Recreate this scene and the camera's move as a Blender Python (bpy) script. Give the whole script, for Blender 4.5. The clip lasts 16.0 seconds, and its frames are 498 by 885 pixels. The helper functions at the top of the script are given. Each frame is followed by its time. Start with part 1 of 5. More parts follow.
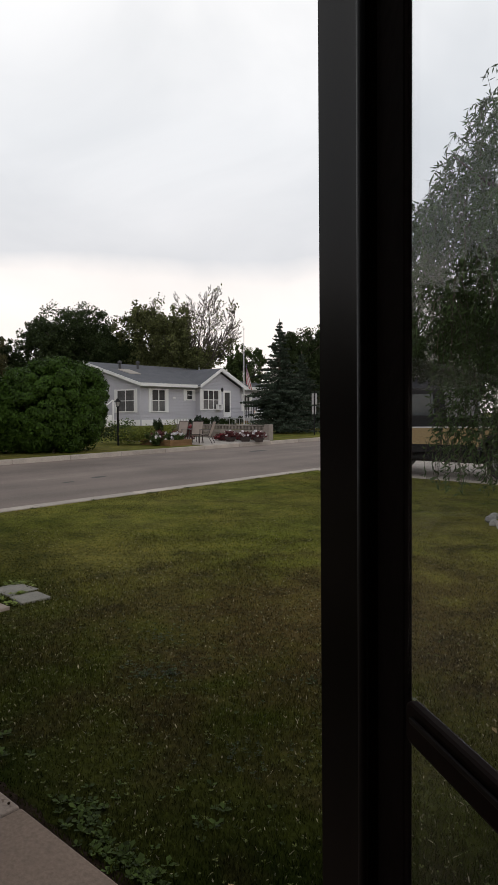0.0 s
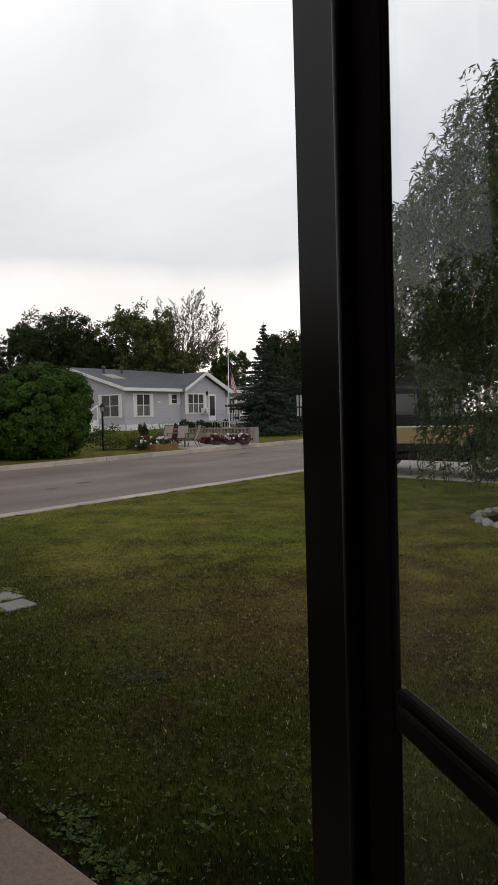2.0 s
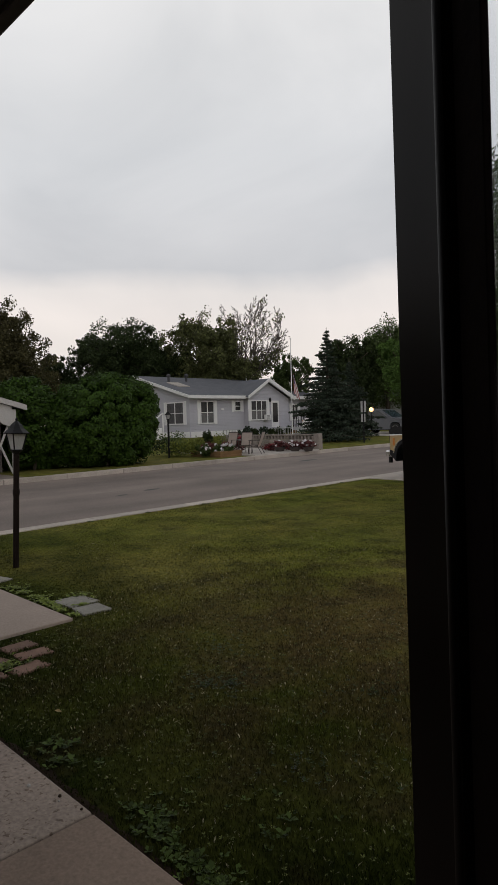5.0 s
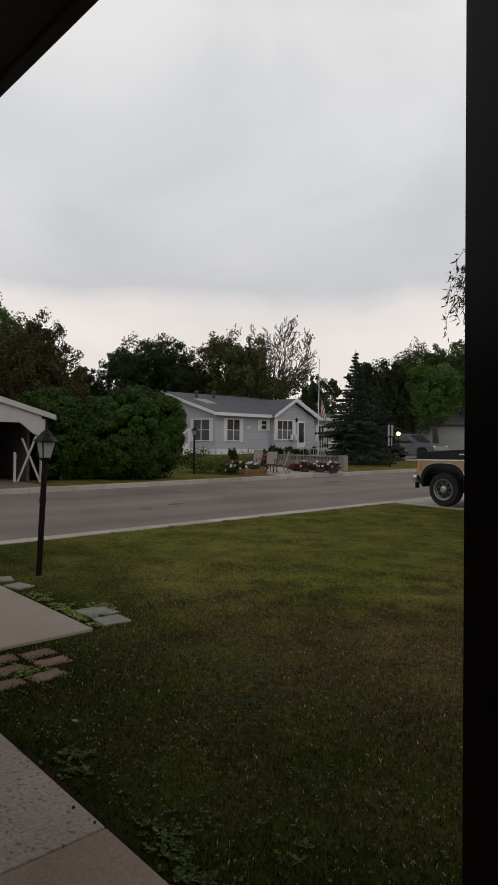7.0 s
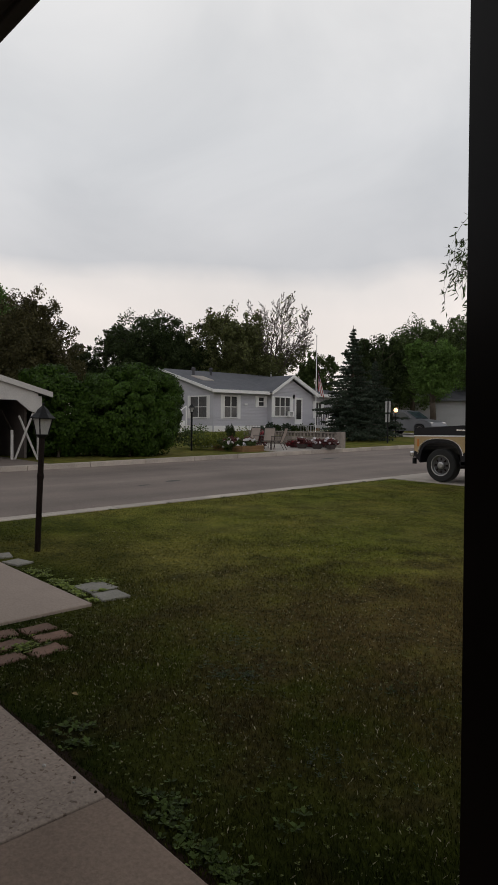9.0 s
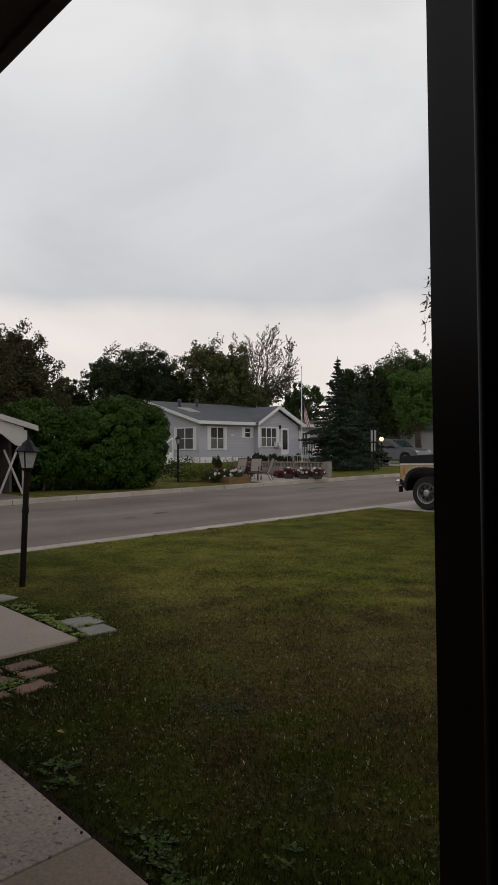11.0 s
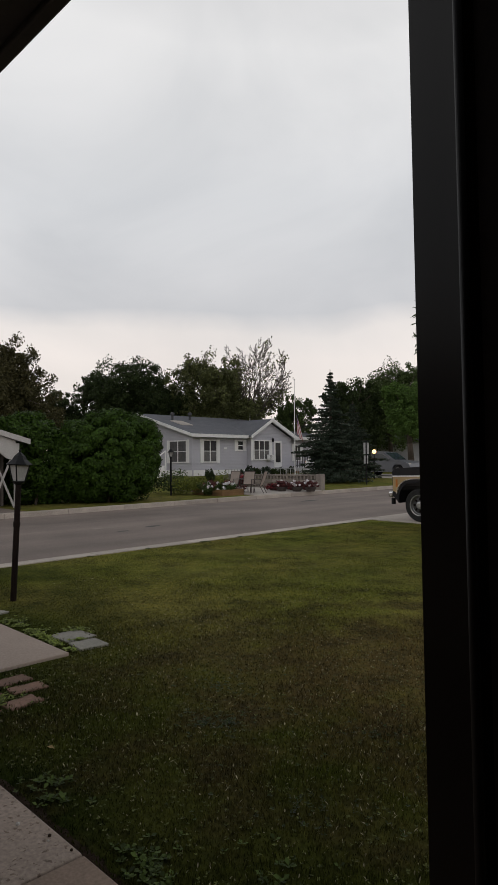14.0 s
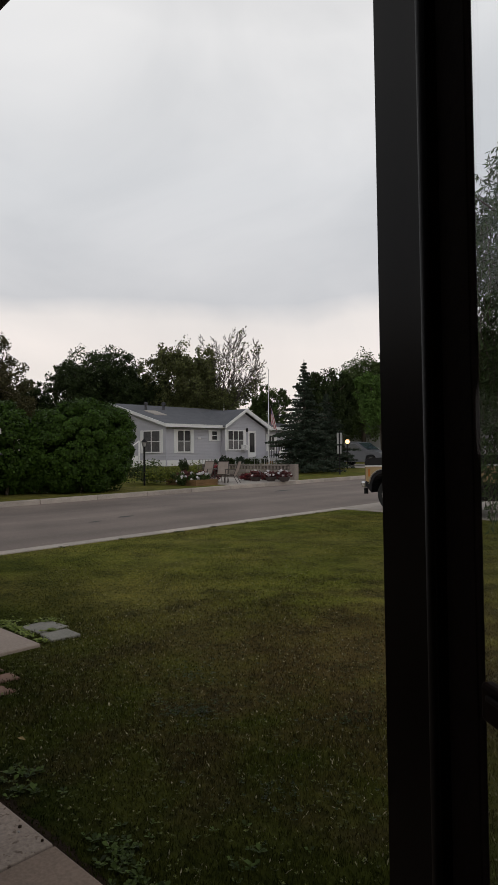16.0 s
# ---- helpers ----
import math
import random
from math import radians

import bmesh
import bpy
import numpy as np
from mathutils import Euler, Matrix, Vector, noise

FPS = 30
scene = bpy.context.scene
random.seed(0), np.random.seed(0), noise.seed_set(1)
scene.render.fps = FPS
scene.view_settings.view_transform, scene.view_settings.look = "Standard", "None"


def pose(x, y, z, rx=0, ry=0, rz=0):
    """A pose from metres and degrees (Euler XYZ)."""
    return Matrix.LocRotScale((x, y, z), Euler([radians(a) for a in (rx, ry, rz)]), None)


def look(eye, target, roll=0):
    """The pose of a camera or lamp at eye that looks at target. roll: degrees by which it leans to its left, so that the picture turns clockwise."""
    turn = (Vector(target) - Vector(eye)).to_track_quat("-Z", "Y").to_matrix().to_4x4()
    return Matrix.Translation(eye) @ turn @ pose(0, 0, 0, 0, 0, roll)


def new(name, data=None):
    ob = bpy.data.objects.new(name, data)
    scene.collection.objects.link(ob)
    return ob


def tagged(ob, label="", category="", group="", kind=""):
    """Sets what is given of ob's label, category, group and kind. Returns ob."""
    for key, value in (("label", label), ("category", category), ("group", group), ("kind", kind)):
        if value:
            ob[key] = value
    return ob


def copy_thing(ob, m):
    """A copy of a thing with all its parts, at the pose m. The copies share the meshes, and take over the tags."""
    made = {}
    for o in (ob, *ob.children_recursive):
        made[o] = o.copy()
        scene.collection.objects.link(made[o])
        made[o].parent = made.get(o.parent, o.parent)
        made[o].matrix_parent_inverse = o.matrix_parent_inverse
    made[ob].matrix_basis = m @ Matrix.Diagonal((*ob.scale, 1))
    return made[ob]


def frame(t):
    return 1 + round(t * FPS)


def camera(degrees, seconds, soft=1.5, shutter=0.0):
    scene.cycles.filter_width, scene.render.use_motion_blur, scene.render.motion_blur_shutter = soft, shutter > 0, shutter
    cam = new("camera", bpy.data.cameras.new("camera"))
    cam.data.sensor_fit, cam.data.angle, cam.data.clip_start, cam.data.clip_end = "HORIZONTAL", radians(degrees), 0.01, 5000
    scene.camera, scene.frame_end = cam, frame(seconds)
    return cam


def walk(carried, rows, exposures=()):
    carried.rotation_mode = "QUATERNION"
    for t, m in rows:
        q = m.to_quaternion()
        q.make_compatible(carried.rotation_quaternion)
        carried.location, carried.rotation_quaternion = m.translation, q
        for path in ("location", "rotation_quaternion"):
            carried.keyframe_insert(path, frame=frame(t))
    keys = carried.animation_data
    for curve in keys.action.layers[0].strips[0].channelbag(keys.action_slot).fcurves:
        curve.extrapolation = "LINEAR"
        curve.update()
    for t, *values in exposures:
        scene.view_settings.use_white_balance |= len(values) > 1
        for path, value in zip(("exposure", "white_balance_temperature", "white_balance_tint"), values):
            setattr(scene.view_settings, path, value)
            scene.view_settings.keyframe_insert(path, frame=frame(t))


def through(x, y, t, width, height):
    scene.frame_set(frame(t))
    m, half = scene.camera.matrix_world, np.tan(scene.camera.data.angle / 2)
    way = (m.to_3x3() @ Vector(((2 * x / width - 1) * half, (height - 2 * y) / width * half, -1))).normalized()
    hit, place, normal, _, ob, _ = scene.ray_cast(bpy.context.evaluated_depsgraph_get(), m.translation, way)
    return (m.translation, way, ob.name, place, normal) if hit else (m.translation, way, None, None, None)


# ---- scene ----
cam = camera(41.6, 16.0)
PATH = [
    (0, (0.061, 0.029, 1.592), (-1.265, 1.524, 1.503), -0.2),
    (0.5, (0.0625, 0.0333, 1.591), (-1.2345, 1.5533, 1.502), -0.1),
    (1, (0.0520, 0.0426, 1.582), (-1.2410, 1.5666, 1.503), 0.2),
    (1.5, (0.0536, 0.0416, 1.584), (-1.2404, 1.5646, 1.503), -0.2),
    (2, (0.054, 0.043, 1.578), (-1.239, 1.566, 1.498), -1.2),
    (2.5, (0.0618, 0.0296, 1.59), (-1.2322, 1.5546, 1.531), -0.8),
    (3, (0.069, 0.02, 1.59), (-1.214, 1.554, 1.535), -0.2),
    (3.5, (0.054, 0.032, 1.58), (-1.251, 1.547, 1.541), 0.0),
    (4, (0.067, -0.005, 1.604), (-1.226, 1.514, 1.458), 0.8),
    (4.2, (0.068, -0.018, 1.61), (-1.294, 1.439, 1.462), -0.4),
    (6.3, (0.038, -0.031, 1.597), (-1.417, 1.34, 1.627), -1.2),
    (6.5, (0.033, -0.031, 1.611), (-1.389, 1.374, 1.585), 1.4),
    (7, (0.032, -0.034, 1.587), (-1.453, 1.306, 1.589), 0.7),
    (7.5, (0.026, -0.027, 1.588), (-1.482, 1.283, 1.492), -0.0),
    (8, (0.029, -0.025, 1.582), (-1.394, 1.38, 1.568), 0.3),
    (8.5, (0.022, -0.023, 1.582), (-1.425, 1.355, 1.499), 0.9),
    (9, (0.024, -0.026, 1.576), (-1.454, 1.319, 1.508), 0.5),
    (11.5, (0.047, -0.033, 1.57), (-1.4, 1.348, 1.604), -0.4),
    (12, (0.047, -0.033, 1.572), (-1.403, 1.344, 1.599), -0.3),
    (12.5, (0.045, -0.032, 1.569), (-1.39, 1.361, 1.583), 0.2),
    (13, (0.047, -0.031, 1.568), (-1.401, 1.348, 1.594), -0.3),
    (13.5, (0.047, -0.029, 1.565), (-1.396, 1.356, 1.576), -0.3),
    (14, (0.049, -0.028, 1.562), (-1.387, 1.362, 1.628), -0.5),
    (14.5, (0.052, -0.028, 1.56), (-1.376, 1.371, 1.626), -0.6),
    (15, (0.05, -0.025, 1.56), (-1.37, 1.382, 1.615), -0.4),
    (15.5, (0.053, -0.024, 1.562), (-1.35, 1.401, 1.613), -0.5),
    (16, (0.055, -0.02, 1.56), (-1.326, 1.426, 1.595), -0.5),
]
EXPOSURES = [(t, e, 6540, 11) for t, e in ((0.0, 0.36), (3.0, 0.36), (3.6, 0.22), (4.05, 0.12), (6.4, -0.03), (9.2, -0.02), (11.3, -0.04), (16.0, 0.02))]
walk(cam, [(t, look(eye, target, roll)) for t, eye, target, roll in PATH], EXPOSURES)

# ---------------------------------------------------------------- light
scene.view_settings.exposure = 0.0
world = bpy.data.worlds.new("overcast_sky")
scene.world = world
world.use_nodes = True
wn, wl = world.node_tree.nodes, world.node_tree.links
wn.clear()
w_out, w_bg = wn.new("ShaderNodeOutputWorld"), wn.new("ShaderNodeBackground")
w_sky = wn.new("ShaderNodeTexSky")
w_sky.sky_type, w_sky.sun_disc = "NISHITA", False
w_sky.sun_elevation, w_sky.sun_rotation = radians(38), radians(200)
w_co, w_sep = wn.new("ShaderNodeTexCoord"), wn.new("ShaderNodeSeparateXYZ")
w_map = wn.new("ShaderNodeMapping")
w_map.inputs["Scale"].default_value = (1.0, 1.0, 1.7)
w_noise, w_noise2 = wn.new("ShaderNodeTexNoise"), wn.new("ShaderNodeTexNoise")
w_noise.inputs["Scale"].default_value, w_noise.inputs["Detail"].default_value = 2.1, 6.0
w_noise2.inputs["Scale"].default_value, w_noise2.inputs["Detail"].default_value = 2.6, 5.0
w_noise2.inputs["Distortion"].default_value = 0.6
w_shift, w_ramp = wn.new("ShaderNodeMath"), wn.new("ShaderNodeValToRGB")
w_shift.operation = "MULTIPLY_ADD"
w_shift.inputs[1].default_value = 0.12
cr = w_ramp.color_ramp
stops = [(0.0, (0.830, 0.750, 0.673)), (0.215, (0.893, 0.820, 0.760)), (0.255, (0.830, 0.780, 0.732)), (0.285, (0.612, 0.612, 0.612)), (0.44, (0.676, 0.688, 0.690)), (0.60, (0.798, 0.800, 0.786)), (0.72, (0.562, 0.570, 0.571)), (0.85, (0.296, 0.304, 0.315)), (1.0, (0.207, 0.217, 0.225))]
while len(cr.elements) < len(stops):
    cr.elements.new(0.5)
for el, (p, c) in zip(cr.elements, stops):
    el.position, el.color = p, (*c, 1)
w_mix, w_add = wn.new("ShaderNodeMix"), wn.new("ShaderNodeMix")
w_mix.data_type, w_mix.blend_type = "RGBA", "MULTIPLY"
w_mix.inputs[0].default_value = 0.48
w_add.data_type, w_add.blend_type = "RGBA", "ADD"
w_add.inputs[0].default_value = 0.012
w_var = wn.new("ShaderNodeValToRGB")
w_var.color_ramp.elements[0].position, w_var.color_ramp.elements[1].position = 0.3, 0.7
w_var.color_ramp.elements[0].color = (0.68, 0.69, 0.715, 1)
w_var.color_ramp.elements[1].color = (1.15, 1.125, 1.12, 1)
wl.new(w_co.outputs["Generated"], w_sep.inputs[0])
wl.new(w_co.outputs["Generated"], w_map.inputs[0])
wl.new(w_map.outputs[0], w_noise.inputs["Vector"])
wl.new(w_map.outputs[0], w_noise2.inputs["Vector"])
wl.new(w_noise.outputs["Fac"], w_shift.inputs[0])
wl.new(w_sep.outputs["Z"], w_shift.inputs[2])
wl.new(w_shift.outputs[0], w_ramp.inputs[0])
wl.new(w_noise2.outputs["Fac"], w_var.inputs[0])
wl.new(w_ramp.outputs[0], w_mix.inputs[6])
wl.new(w_var.outputs[0], w_mix.inputs[7])
wl.new(w_mix.outputs[2], w_add.inputs[6])
wl.new(w_sky.outputs[0], w_add.inputs[7])
wl.new(w_add.outputs[2], w_bg.inputs["Color"])
w_bg.inputs["Strength"].default_value = 1.0
wl.new(w_bg.outputs[0], w_out.inputs[0])

sun = new("sun", bpy.data.lights.new("sun", "SUN"))
sun.data.energy, sun.data.angle, sun.data.color = 0.15, radians(40), (1.0, 0.96, 0.9)
sun.matrix_world = look((0, 0, 30), (-12, 10, 5))


# ---------------------------------------------------------------- materials
def mat(name, color, rough=0.7, var=0.25, scale=8.0, fine=60.0, bump=0.15, metal=0.0, second=None, spec=0.5, rand=0.0, isl=0.0, dist=0.01, pits=False):
    """Two scales of noise over a base colour, with relief."""
    m = bpy.data.materials.new(name)
    m.use_nodes = True
    n, l = m.node_tree.nodes, m.node_tree.links
    b = n["Principled BSDF"]
    b.inputs["Roughness"].default_value = rough
    b.inputs["Metallic"].default_value = metal
    b.inputs["Specular IOR Level"].default_value = spec
    geo = n.new("ShaderNodeNewGeometry")
    a, f = n.new("ShaderNodeTexNoise"), n.new("ShaderNodeTexNoise")
    a.inputs["Scale"].default_value, a.inputs["Detail"].default_value = scale, 4
    f.inputs["Scale"].default_value, f.inputs["Detail"].default_value = fine, 3
    l.new(geo.outputs["Position"], a.inputs["Vector"])
    l.new(geo.outputs["Position"], f.inputs["Vector"])
    add = n.new("ShaderNodeMath")
    add.operation = "MULTIPLY_ADD"
    add.inputs[1].default_value = 0.5
    l.new(f.outputs["Fac"], add.inputs[0])
    half = n.new("ShaderNodeMath")
    half.operation = "MULTIPLY"
    half.inputs[1].default_value = 0.5
    l.new(a.outputs["Fac"], half.inputs[0])
    l.new(half.outputs[0], add.inputs[2])
    r = n.new("ShaderNodeValToRGB")
    r.color_ramp.elements[0].position, r.color_ramp.elements[1].position = 0.34, 0.66
    lo = second or tuple(c * (1 - var) for c in color)
    hi = color if second else tuple(min(1, c * (1 + var)) for c in color)
    r.color_ramp.elements[0].color, r.color_ramp.elements[1].color = (*lo, 1), (*hi, 1)
    l.new(add.outputs[0], r.inputs[0])
    out = r.outputs[0]
    if pits:
        ms, gt, pm = n.new("ShaderNodeTexNoise"), n.new("ShaderNodeMapRange"), n.new("ShaderNodeMix")
        ms.inputs["Scale"].default_value, ms.inputs["Detail"].default_value = 48.0, 2.0
        l.new(geo.outputs["Position"], ms.inputs["Vector"])
        gt.inputs["From Min"].default_value, gt.inputs["From Max"].default_value = 0.60, 0.67
        l.new(ms.outputs["Fac"], gt.inputs["Value"])
        pm.data_type, pm.blend_type = "RGBA", "MULTIPLY"
        pm.inputs[7].default_value = (0.5, 0.45, 0.41, 1)
        l.new(gt.outputs[0], pm.inputs[0])
        l.new(out, pm.inputs[6])
        out = pm.outputs[2]
    if rand or isl:
        hv = n.new("ShaderNodeHueSaturation")
        mr = n.new("ShaderNodeMapRange")
        k = rand or isl
        mr.inputs["To Min"].default_value, mr.inputs["To Max"].default_value = 1 - k, 1 + k
        src = n.new("ShaderNodeObjectInfo").outputs["Random"] if rand else geo.outputs["Random Per Island"]
        l.new(src, mr.inputs["Value"])
        l.new(mr.outputs[0], hv.inputs["Value"])
        l.new(out, hv.inputs["Color"])
        out = hv.outputs[0]
    l.new(out, b.inputs["Base Color"])
    if bump:
        bp = n.new("ShaderNodeBump")
        bp.inputs["Strength"].default_value, bp.inputs["Distance"].default_value = bump, dist
        l.new(f.outputs["Fac"], bp.inputs["Height"])
        l.new(bp.outputs[0], b.inputs["Normal"])
    return m


def leaf_mat(name, color, k=0.45, through=0.25, rough=0.55):
    m = mat(name, color, rough, 0.3, 0.6, 9.0, 0, isl=k, spec=0.15)
    n, l = m.node_tree.nodes, m.node_tree.links
    b = n["Principled BSDF"]
    t, mx = n.new("ShaderNodeBsdfTranslucent"), n.new("ShaderNodeMixShader")
    mx.inputs[0].default_value = through
    src = b.inputs["Base Color"].links[0].from_socket
    l.new(src, t.inputs[0])
    l.new(b.outputs[0], mx.inputs[1])
    l.new(t.outputs[0], mx.inputs[2])
    l.new(mx.outputs[0], n["Material Output"].inputs[0])
    return m


def glass_mat(name, tint, rough=0.0):
    m = bpy.data.materials.new(name)
    m.use_nodes = True
    n, l = m.node_tree.nodes, m.node_tree.links
    n.remove(n["Principled BSDF"])
    g, t, mx, fr = n.new("ShaderNodeBsdfGlossy"), n.new("ShaderNodeBsdfTransparent"), n.new("ShaderNodeMixShader"), n.new("ShaderNodeLayerWeight")
    g.inputs["Roughness"].default_value = rough
    t.inputs[0].default_value = (*tint, 1)
    p, q = n.new("ShaderNodeMath"), n.new("ShaderNodeMath")
    p.operation, q.operation = "POWER", "MULTIPLY_ADD"
    p.inputs[1].default_value = 5.0
    q.inputs[1].default_value, q.inputs[2].default_value = 0.42, 0.017
    l.new(fr.outputs["Facing"], p.inputs[0])
    l.new(p.outputs[0], q.inputs[0])
    l.new(q.outputs[0], mx.inputs[0])
    l.new(t.outputs[0], mx.inputs[1])
    l.new(g.outputs[0], mx.inputs[2])
    l.new(mx.outputs[0], n["Material Output"].inputs[0])
    return m


def lawn_mat(name, blades=False):
    """Mown grass: green and dry patches, worn brown in the middle of the near lawn, shade by the house painted in."""
    m = bpy.data.materials.new(name)
    m.use_nodes = True
    n, l = m.node_tree.nodes, m.node_tree.links
    b = n["Principled BSDF"]
    b.inputs["Roughness"].default_value = 0.75 if blades else 0.95
    b.inputs["Specular IOR Level"].default_value = 0.06 if blades else 0.04
    geo = n.new("ShaderNodeNewGeometry")
    n1, n2, n3 = (n.new("ShaderNodeTexNoise") for _ in range(3))
    for q, s, d in ((n1, 0.45, 4), (n2, 2.6, 4), (n3, 22.0, 5)):
        q.inputs["Scale"].default_value, q.inputs["Detail"].default_value = s, d
        l.new(geo.outputs["Position"], q.inputs["Vector"])
    r1, r2 = n.new("ShaderNodeValToRGB"), n.new("ShaderNodeValToRGB")
    r1.color_ramp.elements[0].position, r1.color_ramp.elements[1].position = 0.40, 0.62
    r1.color_ramp.elements[0].color, r1.color_ramp.elements[1].color = (0.120, 0.136, 0.027, 1), (0.158, 0.150, 0.042, 1)
    r2.color_ramp.elements[0].position, r2.color_ramp.elements[1].position = 0.35, 0.7
    r2.color_ramp.elements[0].color, r2.color_ramp.elements[1].color = (0.42, 0.45, 0.48, 1), (1.62, 1.50, 1.3, 1)
    l.new(n1.outputs["Fac"], r1.inputs[0])
    # deeper green towards the house, with the shade there put into its colour
    shaded_green, sp, edge = n.new("ShaderNodeMix"), n.new("ShaderNodeSeparateXYZ"), n.new("ShaderNodeMath")
    shaded_green.data_type = "RGBA"
    shaded_green.inputs[6].default_value = (0.0165, 0.0265, 0.0037, 1)
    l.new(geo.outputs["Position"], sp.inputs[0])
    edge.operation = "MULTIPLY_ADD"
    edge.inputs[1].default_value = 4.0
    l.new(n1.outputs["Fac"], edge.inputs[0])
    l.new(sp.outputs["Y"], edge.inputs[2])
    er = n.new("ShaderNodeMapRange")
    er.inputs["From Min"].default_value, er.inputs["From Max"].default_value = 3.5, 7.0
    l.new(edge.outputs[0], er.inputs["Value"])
    l.new(er.outputs[0], shaded_green.inputs[0])
    l.new(r1.outputs[0], shaded_green.inputs[7])
    mixf = n.new("ShaderNodeMath")
    mixf.operation = "MULTIPLY_ADD"
    mixf.inputs[1].default_value = 0.5
    hf = n.new("ShaderNodeMath")
    hf.operation = "MULTIPLY"
    hf.inputs[1].default_value = 0.5
    l.new(n2.outputs["Fac"], hf.inputs[0])
    l.new(n3.outputs["Fac"], mixf.inputs[0])
    l.new(hf.outputs[0], mixf.inputs[2])
    l.new(mixf.outputs[0], r2.inputs[0])
    # the dry patch: distance from its middle, broken by noise
    dv = n.new("ShaderNodeVectorMath")
    dv.operation = "DISTANCE"
    sc = n.new("ShaderNodeMapping")
    sc.inputs["Scale"].default_value = (0.34, 0.30, 0.0)
    l.new(geo.outputs["Position"], sc.inputs[0])
    l.new(sc.outputs[0], dv.inputs[0])
    dv.inputs[1].default_value = (-2.6 * 0.34, 4.2 * 0.30, 0)
    dn = n.new("ShaderNodeMath")
    dn.operation = "MULTIPLY_ADD"
    dn.inputs[1].default_value = 1.5
    l.new(n2.outputs["Fac"], dn.inputs[0])
    l.new(dv.outputs["Value"], dn.inputs[2])
    rd = n.new("ShaderNodeMapRange")
    rd.inputs["From Min"].default_value, rd.inputs["From Max"].default_value = 0.92, 1.55
    rd.inputs["To Min"].default_value, rd.inputs["To Max"].default_value = 0.82, 0.0
    l.new(dn.outputs[0], rd.inputs["Value"])
    dry = n.new("ShaderNodeMix")
    dry.data_type = "RGBA"
    dry.inputs[7].default_value = (0.114, 0.083, 0.037, 1)
    l.new(rd.outputs[0], dry.inputs[0])
    l.new(shaded_green.outputs[2], dry.inputs[6])
    mul = n.new("ShaderNodeMix")
    mul.data_type, mul.blend_type = "RGBA", "MULTIPLY"
    mul.inputs[0].default_value = 1.0
    l.new(dry.outputs[2], mul.inputs[6])
    l.new(r2.outputs[0], mul.inputs[7])
    out = mul.outputs[2]
    if blades:
        hv, mr = n.new("ShaderNodeHueSaturation"), n.new("ShaderNodeMapRange")
        mr.inputs["To Min"].default_value, mr.inputs["To Max"].default_value = 0.55, 1.9
        l.new(geo.outputs["Random Per Island"], mr.inputs["Value"])
        l.new(mr.outputs[0], hv.inputs["Value"])
        l.new(out, hv.inputs["Color"])
        out = hv.outputs[0]
    else:
        bp = n.new("ShaderNodeBump")
        bp.inputs["Strength"].default_value, bp.inputs["Distance"].default_value = 0.7, 0.03
        l.new(n3.outputs["Fac"], bp.inputs["Height"])
        l.new(bp.outputs[0], b.inputs["Normal"])
    l.new(out, b.inputs["Base Color"])
    if blades:
        t, mx = n.new("ShaderNodeBsdfTranslucent"), n.new("ShaderNodeMixShader")
        mx.inputs[0].default_value = 0.18
        l.new(out, t.inputs[0])
        l.new(b.outputs[0], mx.inputs[1])
        l.new(t.outputs[0], mx.inputs[2])
        l.new(mx.outputs[0], n["Material Output"].inputs[0])
    return m


def siding_mat(name, color, pitch=0.11):
    m = mat(name, color, 0.55, 0.06, 0.7, 12.0, 0)
    n, l = m.node_tree.nodes, m.node_tree.links
    geo, sep = n.new("ShaderNodeNewGeometry"), n.new("ShaderNodeSeparateXYZ")
    l.new(geo.outputs["Position"], sep.inputs[0])
    d, fr = n.new("ShaderNodeMath"), n.new("ShaderNodeMath")
    d.operation, fr.operation = "DIVIDE", "FRACT"
    d.inputs[1].default_value = pitch
    l.new(sep.outputs["Z"], d.inputs[0])
    l.new(d.outputs[0], fr.inputs[0])
    bp = n.new("ShaderNodeBump")
    bp.invert = True
    bp.inputs["Strength"].default_value, bp.inputs["Distance"].default_value = 1.0, 0.015
    l.new(fr.outputs[0], bp.inputs["Height"])
    l.new(bp.outputs[0], n["Principled BSDF"].inputs["Normal"])
    return m


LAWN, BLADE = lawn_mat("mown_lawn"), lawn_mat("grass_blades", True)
ASPHALT = mat("worn_asphalt", (0.205, 0.166, 0.144), 0.9, 0.30, 0.5, 40, 0.3)
an, al = ASPHALT.node_tree.nodes, ASPHALT.node_tree.links
a_geo, a_map, a_tex, a_ramp, a_mul = (an.new("ShaderNode" + k) for k in ("NewGeometry", "Mapping", "TexNoise", "ValToRGB", "Mix"))
a_map.inputs["Scale"].default_value = (1.1, 0.12, 1.0)
a_tex.inputs["Scale"].default_value, a_tex.inputs["Detail"].default_value = 1.0, 5.0
a_ramp.color_ramp.elements[0].position, a_ramp.color_ramp.elements[1].position = 0.36, 0.68
a_ramp.color_ramp.elements[0].color, a_ramp.color_ramp.elements[1].color = (0.87, 0.86, 0.85, 1), (1.14, 1.13, 1.12, 1)
a_mul.data_type, a_mul.blend_type = "RGBA", "MULTIPLY"
a_mul.inputs[0].default_value = 1.0
a_src = an["Principled BSDF"].inputs["Base Color"].links[0].from_socket
al.new(a_geo.outputs["Position"], a_map.inputs[0]), al.new(a_map.outputs[0], a_tex.inputs["Vector"]), al.new(a_tex.outputs["Fac"], a_ramp.inputs[0])
al.new(a_src, a_mul.inputs[6]), al.new(a_ramp.outputs[0], a_mul.inputs[7]), al.new(a_mul.outputs[2], an["Principled BSDF"].inputs["Base Color"])
